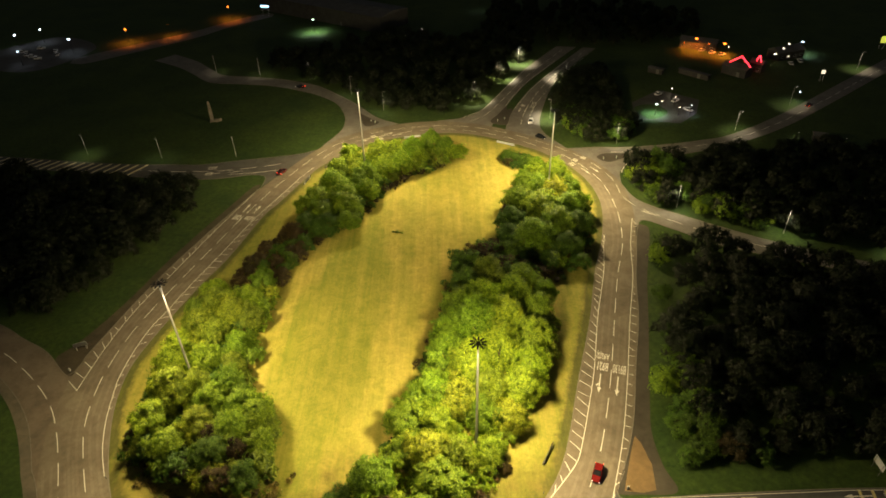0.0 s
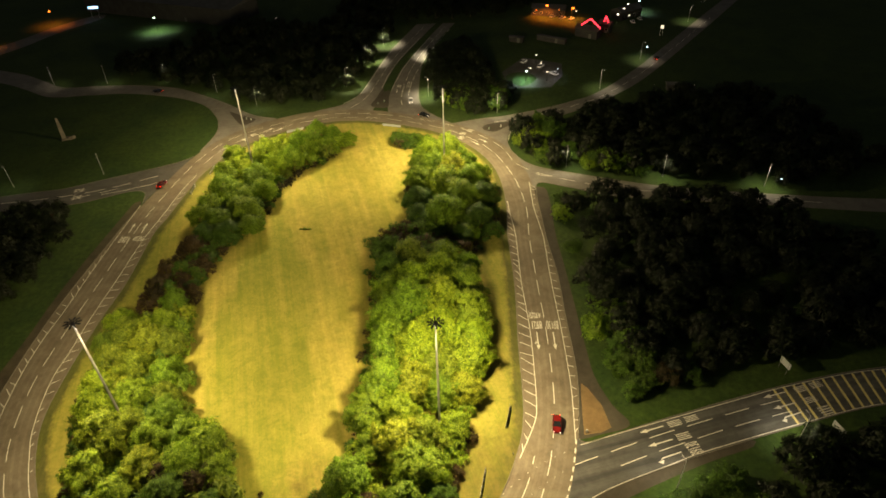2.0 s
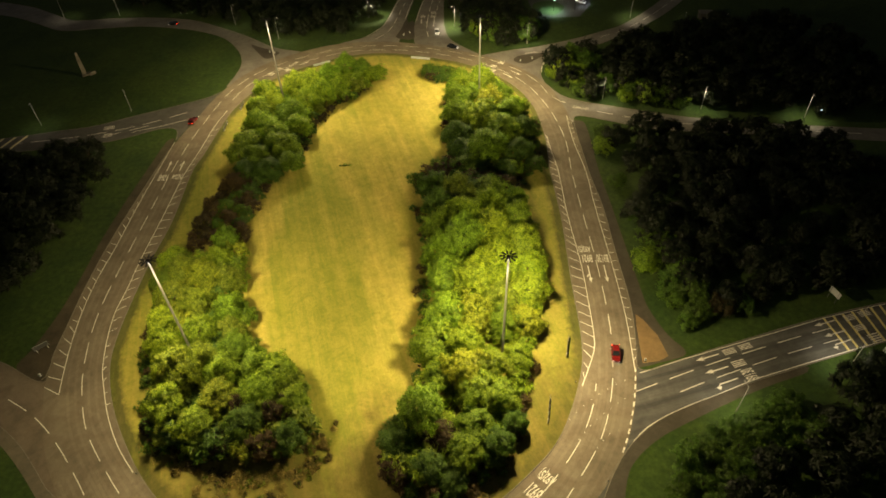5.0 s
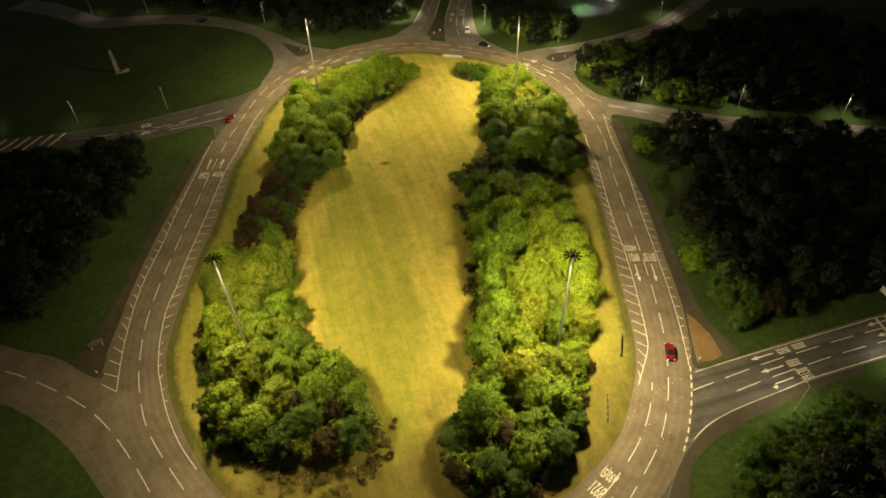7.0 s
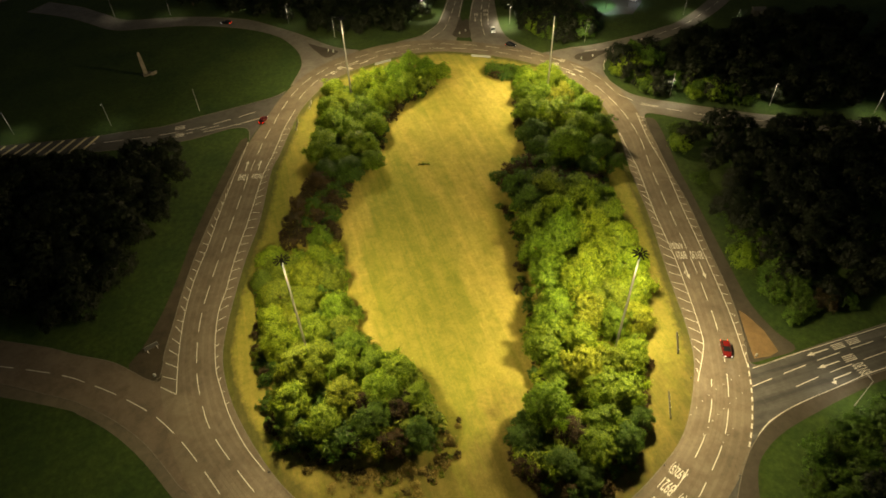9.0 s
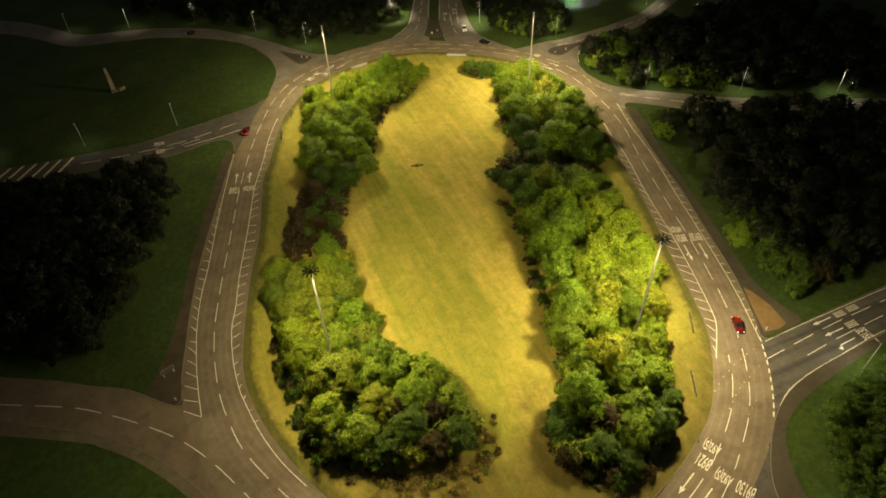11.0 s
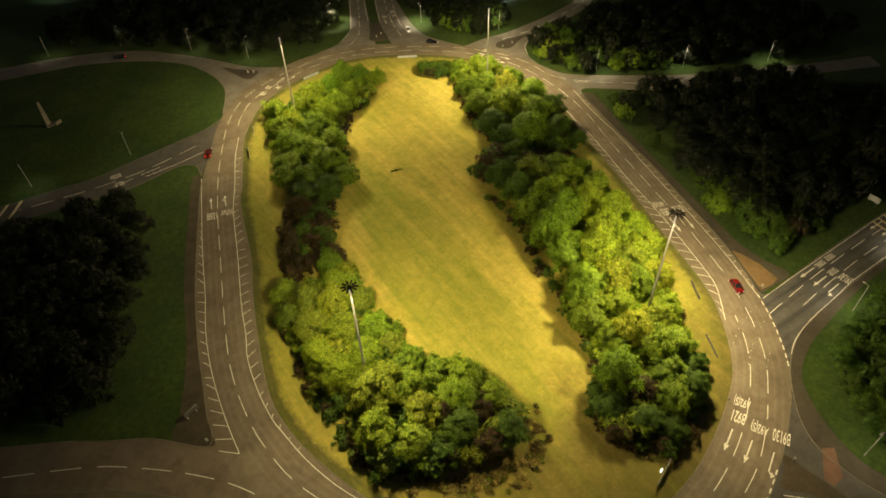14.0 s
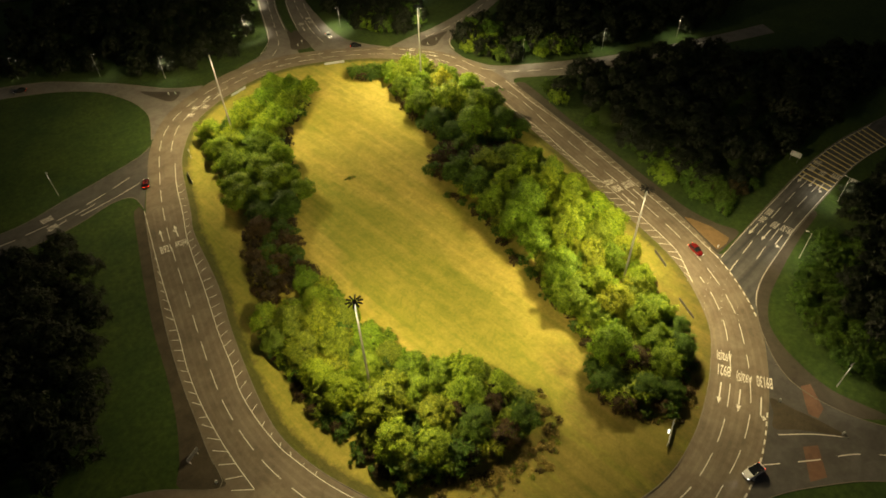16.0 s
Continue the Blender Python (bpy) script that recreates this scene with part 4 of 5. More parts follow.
# low dark scrub at the foot of the thickets, partly added to deepen their shade
for s, line in enumerate(([(86, 36), (86, 24), (82.5, 13), (79, 2), (76, -10), (73, -20), (67, -28), (61, -34)],
                          [(49.5, -21), (47.5, -25.5)], [(20, 25), (18.9, 14), (18.3, 4), (18.0, -5), (19.0, -14), (22.5, -20.5), (28, -24.5)],
                          [(95, -24), (91, -31), (86, -38), (79, -43), (71, -45.5), (64, -41)],
                          [(58, 68), (62, 78), (67, 89), (74, 97), (84, 103)], [(103, 57), (105, 67), (109, 79), (113, 92)], [(131, 70), (129, 58), (126, 48), (119, 39), (113, 32)])):
    rng = random.Random(90 + s)
    undergrowth(rng, [(x + rng.uniform(-1, 1), y + rng.uniform(-1, 1)) for x, y in resampled(curve(line), int(len(curve(line)) * 0.75))], (0.35, 0.7), ["russet", "dark"], "brown and dark low scrub, partly standing in for shade, at the thicket edge")

# dry stalks and low brown growth at the south end of the island
for s, line in enumerate(([(49.5, -25), (47, -29.5), (41, -31.5), (34, -29.6), (27.5, -26), (21.5, -21)], [(62, -40), (67, -45), (74, -46.5), (80, -43.5), (85, -39)],
                          [(52.5, -25), (49.5, -31), (43, -34), (35, -32.5), (28, -29)])):
    rng = random.Random(70 + s)
    undergrowth(rng, [(x + rng.gauss(0, 1.4), y + rng.gauss(0, 1.4)) for x, y in resampled(curve(line), 80)], (0.12, 0.34), ["straw", "straw", "straw", "straw", "russet", "olive"], "dry straw-coloured stalks and weeds at the thicket foot", "weeds")

# low growth that fills the thickets
FILL = (["olive", "lime", "gold", "green", "dark"], ["green", "lime", "olive", "dark"], ["green", "olive", "fresh", "dark"], ["fresh", "green", "lime", "olive"])
for s, poly in enumerate((LL, LU, RU, RL)):
    rng, spots = random.Random(30 + s), []
    xs, ys = [p[0] for p in poly], [p[1] for p in poly]
    for _ in range(2500):
        p = (rng.uniform(min(xs), max(xs)), rng.uniform(min(ys), max(ys)))
        if inside(p, poly) and all((p[0] - q[0]) ** 2 + (p[1] - q[1]) ** 2 > 11.5 for q in spots):
            spots.append(p)
    undergrowth(rng, spots, (0.95, 1.55) if s == 0 else (0.75, 1.3), FILL[s], "green and brown undergrowth between the island trees")
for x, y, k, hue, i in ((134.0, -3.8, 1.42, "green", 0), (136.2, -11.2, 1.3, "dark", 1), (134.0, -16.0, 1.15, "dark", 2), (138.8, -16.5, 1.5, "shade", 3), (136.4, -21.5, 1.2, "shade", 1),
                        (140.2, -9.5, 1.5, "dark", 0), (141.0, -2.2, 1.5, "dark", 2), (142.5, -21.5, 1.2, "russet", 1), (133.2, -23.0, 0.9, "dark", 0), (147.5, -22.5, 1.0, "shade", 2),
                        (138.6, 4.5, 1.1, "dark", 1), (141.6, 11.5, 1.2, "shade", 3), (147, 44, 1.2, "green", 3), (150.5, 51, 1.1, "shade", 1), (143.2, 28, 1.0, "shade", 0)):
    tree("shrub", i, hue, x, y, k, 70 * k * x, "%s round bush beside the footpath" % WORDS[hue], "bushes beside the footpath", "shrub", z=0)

# first rows of bushes along the wood edges
E_SE = [(143, -47), (125, -49), (115, -51.5), (108.5, -57.5), (105.5, -65), (105.5, -78), (114, -82), (114, -68), (119, -60.5), (127, -56.5), (143, -54)]
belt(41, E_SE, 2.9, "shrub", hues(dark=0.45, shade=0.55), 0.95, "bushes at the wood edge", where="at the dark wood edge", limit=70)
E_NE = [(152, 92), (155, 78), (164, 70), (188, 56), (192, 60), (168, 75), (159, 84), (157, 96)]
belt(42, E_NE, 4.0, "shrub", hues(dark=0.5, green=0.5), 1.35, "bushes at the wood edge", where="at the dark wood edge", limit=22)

for x, y, k, a in ((71.2, 61.8, 0.34, 10), (72.6, 61.4, 0.26, 80), (69.9, 62.2, 0.22, 200)):
    tree("shrub", 1, "olive", x, y, k * 0.8, a, "low olive tuft of weeds in the mown meadow", "weed tufts in the meadow", "weeds", 0.5, 0.2)

# woods outside
W_W = [(-1, 91), (0.5, 78), (-1, 63), (-7, 51), (-13.5, 39), (-19, 29.5), (-27, 28.5), (-40, 36), (-95, 65), (-120, 112), (-75, 103), (-36, 97)]
W_E = [(152, 52), (149, 32), (141.5, 10), (139, -4), (138.5, -14), (141, -20), (150, -23), (172, -23), (215, -25), (250, -28), (240, -8), (217, 8), (208, 27), (193, 37), (178, 41), (165, 47)]
W_SE = [(143, -55), (127, -57), (119, -61), (114, -67), (113, -74), (114, -84), (120, -96), (150, -120), (190, -100), (190, -50), (160, -46)]
W_NE = [(152, 90), (157, 76), (166, 69), (190, 56), (230, 36), (260, 40), (262, 92), (246, 102), (218, 109), (200, 106), (165, 100), (154, 98)]
W_N2 = [(128, 236), (150, 246), (172, 240), (200, 236), (240, 270), (210, 320), (120, 320), (112, 262)]
W_N = [(134, 136), (142, 122), (158, 121), (162, 135), (160, 150), (164, 175), (160, 195), (146, 186), (137, 160)]
W_NW = [(52, 168), (66, 154), (88, 153), (104, 168), (120, 205), (140, 240), (60, 260), (0, 225), (10, 206), (40, 186)]
E_N = [(135, 139), (143, 124), (157, 123), (160, 131), (147, 134), (141, 145)]
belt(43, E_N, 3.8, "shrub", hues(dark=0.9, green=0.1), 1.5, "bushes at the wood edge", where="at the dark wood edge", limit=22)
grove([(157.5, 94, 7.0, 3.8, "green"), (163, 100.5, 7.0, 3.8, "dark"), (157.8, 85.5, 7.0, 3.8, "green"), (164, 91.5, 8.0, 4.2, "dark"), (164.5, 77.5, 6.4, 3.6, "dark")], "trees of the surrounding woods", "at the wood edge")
W_SW = [(-42, -14), (-28, -22), (-22, -36), (-14, -54), (-32, -76), (-62, -46)]
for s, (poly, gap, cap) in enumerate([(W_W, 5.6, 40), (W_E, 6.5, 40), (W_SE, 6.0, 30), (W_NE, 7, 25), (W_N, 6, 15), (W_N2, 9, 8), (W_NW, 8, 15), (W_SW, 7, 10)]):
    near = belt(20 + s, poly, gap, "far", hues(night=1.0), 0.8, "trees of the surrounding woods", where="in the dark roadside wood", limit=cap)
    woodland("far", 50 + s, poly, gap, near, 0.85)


# ---- words and arrows painted on the road ----
def word(text, x, y, heading, tall, wide, parent=None, z=0.037):
    """A word on the road, read by a driver who goes along heading (degrees from east)."""
    cu = bpy.data.curves.new("road_word", "FONT")
    cu.body, cu.align_x, cu.align_y, cu.size = text, "CENTER", "CENTER", 1.0
    cu.offset = 0.012
    tmp = new("road_word", cu)
    bpy.context.view_layer.update()
    me = bpy.data.meshes.new_from_object(tmp.evaluated_get(bpy.context.evaluated_depsgraph_get()))
    bpy.data.objects.remove(tmp)
    co = np.array([v.co[:] for v in me.vertices])
    lo, hi = co.min(0), co.max(0)
    me.transform(Matrix.Diagonal((wide / (hi[0] - lo[0]), tall / (hi[1] - lo[1]), 1, 1)) @ Matrix.Translation((-(lo[0] + hi[0]) / 2, -(lo[1] + hi[1]) / 2, 0)))
    me.materials.clear()
    me.materials.append(WHITE)
    ob = new("road_word", me)
    ob.matrix_world = pose(x, y, z, 0, 0, heading - 90)
    ob.parent = parent or road
    return ob


def flat(name, polys, x, y, heading, mat=WHITE, parent=None, z=0.037):
    verts, faces = [], []
    for poly in polys:
        faces.append(tuple(range(len(verts), len(verts) + len(poly))))
        verts += [(a, b, 0) for a, b in poly]
    ob = sheet(name, verts, faces, mat, parent or road)
    ob.matrix_world = pose(x, y, z, 0, 0, heading - 90)
    return ob


def arrow(x, y, heading, long=5.6, branch=0, parent=None, z=0.037, turned=0):
    """A lane arrow whose tail stands at x, y; branch -1 or 1 adds a side head; turned bends the head."""
    h = long
    if turned:
        k = turned
        polys = [[(-0.14, 0), (0.14, 0), (0.14, h - 0.9), (-0.14, h - 0.9)],
                 [(-0.14 * k, h - 0.9), (0.14 * k, h - 0.9), (0.5 * k, h - 0.55), (0.5 * k, h - 0.2)],
                 [(0.46 * k, h - 1.05), (0.46 * k, h + 0.3), (1.2 * k, h - 0.35)]]
    else:
        polys = [[(-0.14, 0), (0.14, 0), (0.14, h - 1.6), (-0.14, h - 1.6)], [(-0.5, h - 1.7), (0.5, h - 1.7), (0, h)]]
        if branch:
            b = branch
            polys += [[(0.14 * b, h - 3.0), (0.14 * b, h - 2.6), (0.5 * b, h - 2.2), (0.5 * b, h - 2.6)], [(0.42 * b, h - 2.9), (0.42 * b, h - 1.9), (0.85 * b, h - 2.1)]]
    polys = [p if sum((q[0] - o[0]) * (q[1] + o[1]) for o, q in zip(p, p[1:] + p[:1])) < 0 else p[::-1] for p in polys]
    return flat("lane_arrow", polys, x, y, heading, parent=parent, z=z)


def bars(x, y, heading, tall, wide, n, parent=None, z=0.022):
    """Unreadable lettering: plain strokes."""
    polys = []
    for i in range(n):
        a = -wide / 2 + wide * (i + 0.15) / n
        b = a + wide / n * 0.45
        polys.append([(a, -tall / 2), (b, -tall / 2), (b, tall / 2), (a, tall / 2)])
    return flat("worn_lettering", polys, x, y, heading, parent=parent, z=z)


DOWN = -107.5
word("A92(S)", 122.9, 6.9, DOWN, 2.7, 3.0)
word("B921", 122.0, 3.3, DOWN, 2.8, 2.4)
word("B9130", 125.6, 2.2, DOWN, 2.9, 2.9)
arrow(121.0, 1.0, DOWN, 5.9, branch=1)
arrow(124.8, -0.1, DOWN, 5.9)
SW = -158
word("A92(S)", 89.6, -46.7, -150, 2.8, 3.1)
word("B921", 86.0, -48.6, -154, 2.9, 2.5)
word("A92(S)", 87.5, -52.4, -152, 2.9, 3.1)
word("B9130", 89.2, -56.0, -150, 2.9, 3.1)
arrow(82.9, -49.6, SW, 5.6)
arrow(84.0, -53.3, SW, 5.7)
arrow(85.3, -57.2, -156, 5.4, turned=-1)
UP = 73.5
word("B921", 18.6, 73.2, UP, 3.0, 2.7)
word("A92(N)", 22.5, 72.2, UP, 3.0, 3.1)
arrow(19.5, 76.4, 75, 5.2)
arrow(23.3, 75.4, 75, 5.2, branch=-1)
for y, n in ((-32.0, 0), (-35.4, 0)):
    arrow(135.4, y, 181, 5.5, parent=SE, z=0.022)
arrow(135.5, -38.5, 183, 5.3, parent=SE, z=0.022, turned=-1)
for y in (-31.7, -34.8):
    arrow(165.3, y, 180, 5.4, parent=SE, z=0.0225)
arrow(165.0, -37.2, 182, 5.2, parent=SE, z=0.0225, turned=-1)
bars(138, -32.0, 180, 3.0, 1.5, 4, SE)
bars(142, -31.9, 180, 3.0, 1.5, 4, SE)
bars(138, -35.3, 180, 3.0, 1.7, 4, SE)
word("B9130", 138.4, -38.5, 181, 2.9, 2.9, SE, 0.022)
bars(169, -31.9, 180, 2.8, 1.6, 4, SE, 0.0225)
bars(173, -31.9, 180, 2.8, 1.6, 4, SE, 0.0225)
bars(169, -35.0, 180, 2.8, 1.6, 4, SE, 0.0225)
bars(170, -38.2, 180, 2.8, 2.4, 4, SE, 0.0225)
NE_ = ARMS["north_entry"][2]
bars(122.0, 159.6, -110, 2.6, 2.0, 3, NE_, 0.018)
bars(126.0, 158.2, -110, 2.6, 2.2, 3, NE_, 0.018)
bars(127.2, 162.0, -110, 2.4, 2.2, 3, NE_, 0.018)
for x, y in ((120.8, 157.0), (123.2, 156.4), (126.0, 155.6)):
    arrow(x, y, -110, 4.4, parent=NE_, z=0.018)
dashes([(118.5, 138), (120.5, 148), (124.5, 160), (132, 178), (144, 200), (164, 232)], (120.5, 148), 5, 8.4, 0.2, 0.018, parent=NE_)
dashes([(122.5, 137), (123.5, 148), (127.3, 159), (134.8, 176), (146.8, 198), (167, 230)], (123.5, 148), 5, 8.4, 0.2, 0.018, parent=NE_)
NX = ARMS["north_exit"][2]
dashes([(96, 143), (104.5, 150), (111.8, 163), (122, 184), (132, 202), (152, 234)], (104.5, 150), 5, 8.4, 0.2, 0.018, parent=NX)
solid([(95.4, 148.6), (103.4, 155.6), (109.1, 165.6), (118.6, 185.2), (127.6, 203)], 0.2, 0.018, NX)
solid([(114.4, 160), (125.5, 184.6), (145.4, 216.8)], 0.18, 0.018, NX)
solid([(117.9, 156), (129.6, 181.5), (151.2, 216.8)], 0.18, 0.018, NE_)
EA = ARMS["east"][2]
dashes([(148, 72.5), (158, 64.5), (170, 55.2), (184, 47.8), (203, 38.6), (227, 27.6)], (150, 71), 5, 8.4, 0.22, 0.026, parent=EA)
NEA = ARMS["northeast"][2]
solid([(149.7, 97), (151.6, 101), (154.6, 104.6), (160, 107)], 0.2, 0.014, NEA)
dashes([(146, 113.4), (158, 112.6), (172, 114), (188, 117.6), (202, 122.6), (233, 142), (303, 196)], (158, 112.6), 5, 8.4, 0.2, 0.014, parent=NEA)
WA = ARMS["west"][2]
dashes([(27, 110.6), (17, 108), (5, 106), (-10, 106), (-28, 108)], (17, 108), 6, 8.6, 0.22, 0.026, parent=WA)
solid([(26.5, 105.4), (17, 103.8), (8, 103)], 0.2, 0.026, WA)
dashes([(14, 105.6), (-2, 103)], (13, 105.5), 6, 8.6, 0.2, 0.026, parent=WA)
bars(0.5, 108.2, 0, 3.2, 2.4, 4, WA, 0.026)
bars(0.5, 103.6, 0, 2.6, 2.4, 4, WA, 0.026)
# broad white boxes on the circulating road beside the masts
for x, y, h in ((135.0, 107.2, -48), (138.4, 108.8, -48), (133.4, 104.2, -55), (55.3, 128.6, 40), (58.6, 131.6, 35), (61.5, 129.8, 30)):
    bars(x, y, h, 2.2, 2.2, 4, road, 0.0375)
for x, y, h in ((139.6, 101.6, -62), (136.2, 100.6, -62), (62.4, 133.2, 28), (66, 132.2, 24)):
    arrow(x, y, h, 4.6)
SA = ARMS["south"][2]
dashes([(70.5, -63.5), (79.9, -71.2), (88.2, -77.9), (104, -98)], (70.5, -63.5), 4.5, 8.0, 0.2, 0.019, parent=SA)
solid([(79.5, -63.4), (84.5, -68.2), (88.5, -73.2)], 0.16, 0.019, SA)


def stud_mesh():
    bm = bmesh.new()
    bmesh.ops.create_cone(bm, cap_ends=True, segments=8, radius1=0.10, radius2=0.05, depth=0.03)
    me = bpy.data.meshes.new("road_stud")
    bm.to_mesh(me)
    bm.free()
    me.materials.append(WHITE)
    return me


STUD = stud_mesh()
for pts, n in (([(96.5, -38.1), (101.7, -35.3), (107.4, -33.2), (113.2, -32.0)], 9), ([(98.3, -41.5), (103.7, -38.5), (111.1, -35.9)], 8), ([(100.9, -44.1), (102.6, -43.1), (104.4, -42.2)], 3)):
    for x, y in resampled(curve(pts), n):
        o = new("road_stud", STUD)
        o.location, o.parent = (x, y, 0.045), road

# ---- street furniture ----
LED = glow("led_lens", (1.0, 0.92, 0.74), 2.5)
COLUMN = mottled("dull_lamp_steel", (0.26, 0.26, 0.25), (0.36, 0.36, 0.35), 0.8, 8.0, 0.6, 0.1, own=True)
SIGN_BACK = plain("dull_sign_back", (0.13, 0.13, 0.125), 0.5, 0.5)
SIGN_WHITE = plain("white_sign_sheet", (0.42, 0.43, 0.41), 0.5)
SIGN_GREY = plain("grey_sign_sheet", (0.30, 0.32, 0.32), 0.5)
SIGN_GREEN = plain("green_sign_sheet", (0.02, 0.11, 0.055), 0.5)


def street_lamp(x, y, face, watts, colour=(1.0, 0.86, 0.58), high=8.4):
    """A slim column with a short arm that reaches towards face, and a flat lantern."""
    ob = thing("street_lamp", "slim grey street lamp column with a lit lantern", "street lamp", (x, y, 0), face, "street lamps on the side roads")
    bm = bmesh.new()
    rod(bm, (0, 0, 0), (0, 0, 1.2), 0.11, 0.11, 10)
    rod(bm, (0, 0, 1.2), (0, 0, high), 0.085, 0.055, 10)
    part("column", bm, COLUMN, ob)
    bm = bmesh.new()
    rod(bm, (0, 0, high - 0.05), (0.8, 0, high + 0.12), 0.045, 0.04, 8)
    a = part("bracket", bm, COLUMN, ob)
    bm = bmesh.new()
    box(bm, (0.75, 0.3, 0.13), (1.1, 0, high + 0.13), None, 0.04)
    lan = part("lantern", bm, COLUMN, ob)
    bm = bmesh.new()
    box(bm, (0.55, 0.22, 0.02), (1.12, 0, high + 0.055))
    part("lens", bm, LED, lan, "bright white lamp glass")
    p = ob.matrix_world @ Vector((1.12, 0, high - 0.05))
    if watts:
        lamp("street_light", p, watts, colour, 0.08, 112, 0.8)
    return ob


# (203, 129), (236, 153) and (288, 194) are added to brighten the northeast road
for x, y, face, w in ((-52.2, 122.4, -80, 1600), (-21.6, 117.4, -90, 900), (7, 117.2, -80, 300), (-3.6, 206, -70, 900), (22.4, 198.6, -60, 1300), (44.8, 178.6, -40, 1500), (-27, 212, -60, 700),
                      (61, 158.4, -30, 3000), (100, 166.5, 0, 17000), (113.4, 192, -25, 27000), (126, 214, -30, 24000), (131.6, 145.2, 190, 12000), (146, 190, 160, 26000), (153.6, 120.6, -90, 3600), (203, 129, -60, 3600), (236, 153, -60, 3600), (288, 194, -60, 4000),
                      (161.6, 72.6, 230, 4600), (188.9, 56.3, 240, 4200), (216.6, 41.0, 240, 4800), (130.3, -45.2, 90, 3800), (158.8, -43.2, 90, 4600), (98.8, -67, 170, 1500)):
    street_lamp(x, y, face, w)


def board(name, label, category, a, b, low, high, face, back, posts=2, group="", post=STEEL):
    """A sign board that stands on posts from a to b on the plan, between two heights."""
    a, b = Vector((*a, 0)), Vector((*b, 0))
    d = b - a
    ob = thing(name, label, category, tuple((a + b) / 2), math.degrees(math.atan2(d.y, d.x)), group)
    L = d.length
    bm = bmesh.new()
    box(bm, (L, 0.07, high - low), (0, 0, (low + high) / 2), None, 0.02)
    p = part("panel", bm, back, ob)
    bm = bmesh.new()
    box(bm, (L - 0.12, 0.012, high - low - 0.12), (0, -0.044, (low + high) / 2))
    part("face", bm, face, p)
    for i in range(posts):
        bm = bmesh.new()
        x = L * (-0.36 + 0.72 * i / max(1, posts - 1))
        rod(bm, (x, 0.09, 0), (x, 0.09, high - 0.1), 0.06, 0.06, 8)
        part("post", bm, post, ob)
    return ob


board("direction_sign", "large dark direction sign board on posts on the island grass", "road sign", (106.8, -18.4), (103.9, -23.4), 0.4, 1.3, SIGN_BACK, SIGN_BACK)
board("direction_sign", "low dark direction board on pale posts on the island grass", "road sign", (96.8, -31.3), (93.8, -36.8), 0.4, 1.15, SIGN_BACK, SIGN_BACK, 4)
board("direction_sign", "dark direction sign board on the island verge", "road sign", (38.4, 98.6), (37.0, 92.8), 0.4, 1.4, SIGN_GREEN, SIGN_BACK)
board("direction_sign", "small dark sign boards on posts on the verge", "road sign", (44.4, 109.6), (42.9, 104.6), 0.4, 1.3, SIGN_GREEN, SIGN_BACK)
board("chevron_board", "low grey-white chevron board at the island edge", "road sign", (107.4, 123.2), (113.8, 119.4), 0.3, 1.2, SIGN_GREY, SIGN_GREY, 3)
board("chevron_board", "low grey-white chevron board at the island edge", "road sign", (71.0, 128.6), (77.6, 130.0), 0.3, 1.2, SIGN_GREY, SIGN_GREY, 3)
board("direction_sign", "small dull grey direction sign on bare soil", "road sign", (-6.4, 13.0), (-3.6, 14.2), 1.0, 2.2, SIGN_BACK, SIGN_GREY)
board("approach_sign", "pale backed approach sign on two dark posts", "road sign", (168.75, -28.0), (168.8, -24.9), 1.7, 3.4, SIGN_GREY, SIGN_GREY, post=SIGN_BACK)
board("approach_sign", "pale backed approach sign on two dark posts", "road sign", (166.92, -45.7), (167.0, -42.6), 1.7, 3.4, SIGN_GREY, SIGN_GREY, post=SIGN_BACK)
lit = board("direction_sign", "dull grey sign board with a small white sign lamp", "road sign", (67.2, -47.6), (61.6, -49.6), 0.4, 1.6, SIGN_GREY, SIGN_GREY)
bm = bmesh.new()
box(bm, (0.9, 0.3, 0.12), (0.4, -0.5, 1.9), None, 0.04)
part("sign_lamp", bm, glow("sign_lamp_glass", (0.8, 0.92, 1.0), 1.6), lit, "cool white sign lamp")


def bollard(x, y, label, lit_top=True):
    ob = thing("bollard", label, "bollard", (x, y, 0.05), group="bollards at the road mouths")
    bm = bmesh.new()
    box(bm, (0.4, 0.3, 0.9), (0, 0, 0.45), None, 0.08)
    part("body", bm, SIGN_WHITE, ob)
    bm = bmesh.new()
    box(bm, (0.5, 0.4, 0.1), (0, 0, 0.05), None, 0.02)
    part("base", bm, BLACK, ob)
    bm = bmesh.new()
    bmesh.ops.create_cone(bm, cap_ends=True, segments=16, radius1=0.14, radius2=0.14, depth=0.02, matrix=pose(0, -0.16, 0.65, 90, 0, 0))
    part("disc", bm, SIGN_GREEN, ob)


for x, y in ((-4.4, 6.2), (119.6, -28.9), (86.9, -60.2), (88.4, -72.2), (109.6, 143.8), (56.4, 146.6), (58.2, 145.2), (150.5, 107.8), (145.6, 107.4), (112.6, 145.4)):
    bollard(x, y, "small white plastic bollard on the traffic island")
for p in ((103.2, -29.6), (99.5, -50.9), (94.4, -55.6), (16.8, -23.6), (87.6, -45.0)):
    ob = thing("marker_post", "short dark marker post at the kerb", "marker post", (*p, 0.1), group="marker posts at the kerb")
    bm = bmesh.new()
    box(bm, (0.14, 0.1, 0.8), (0, 0, 0.4), None, 0.02)
    part("post", bm, BLACK, ob)
    bm = bmesh.new()
    box(bm, (0.1, 0.02, 0.16), (0, -0.06, 0.66))
    part("reflector", bm, SIGN_WHITE, ob)
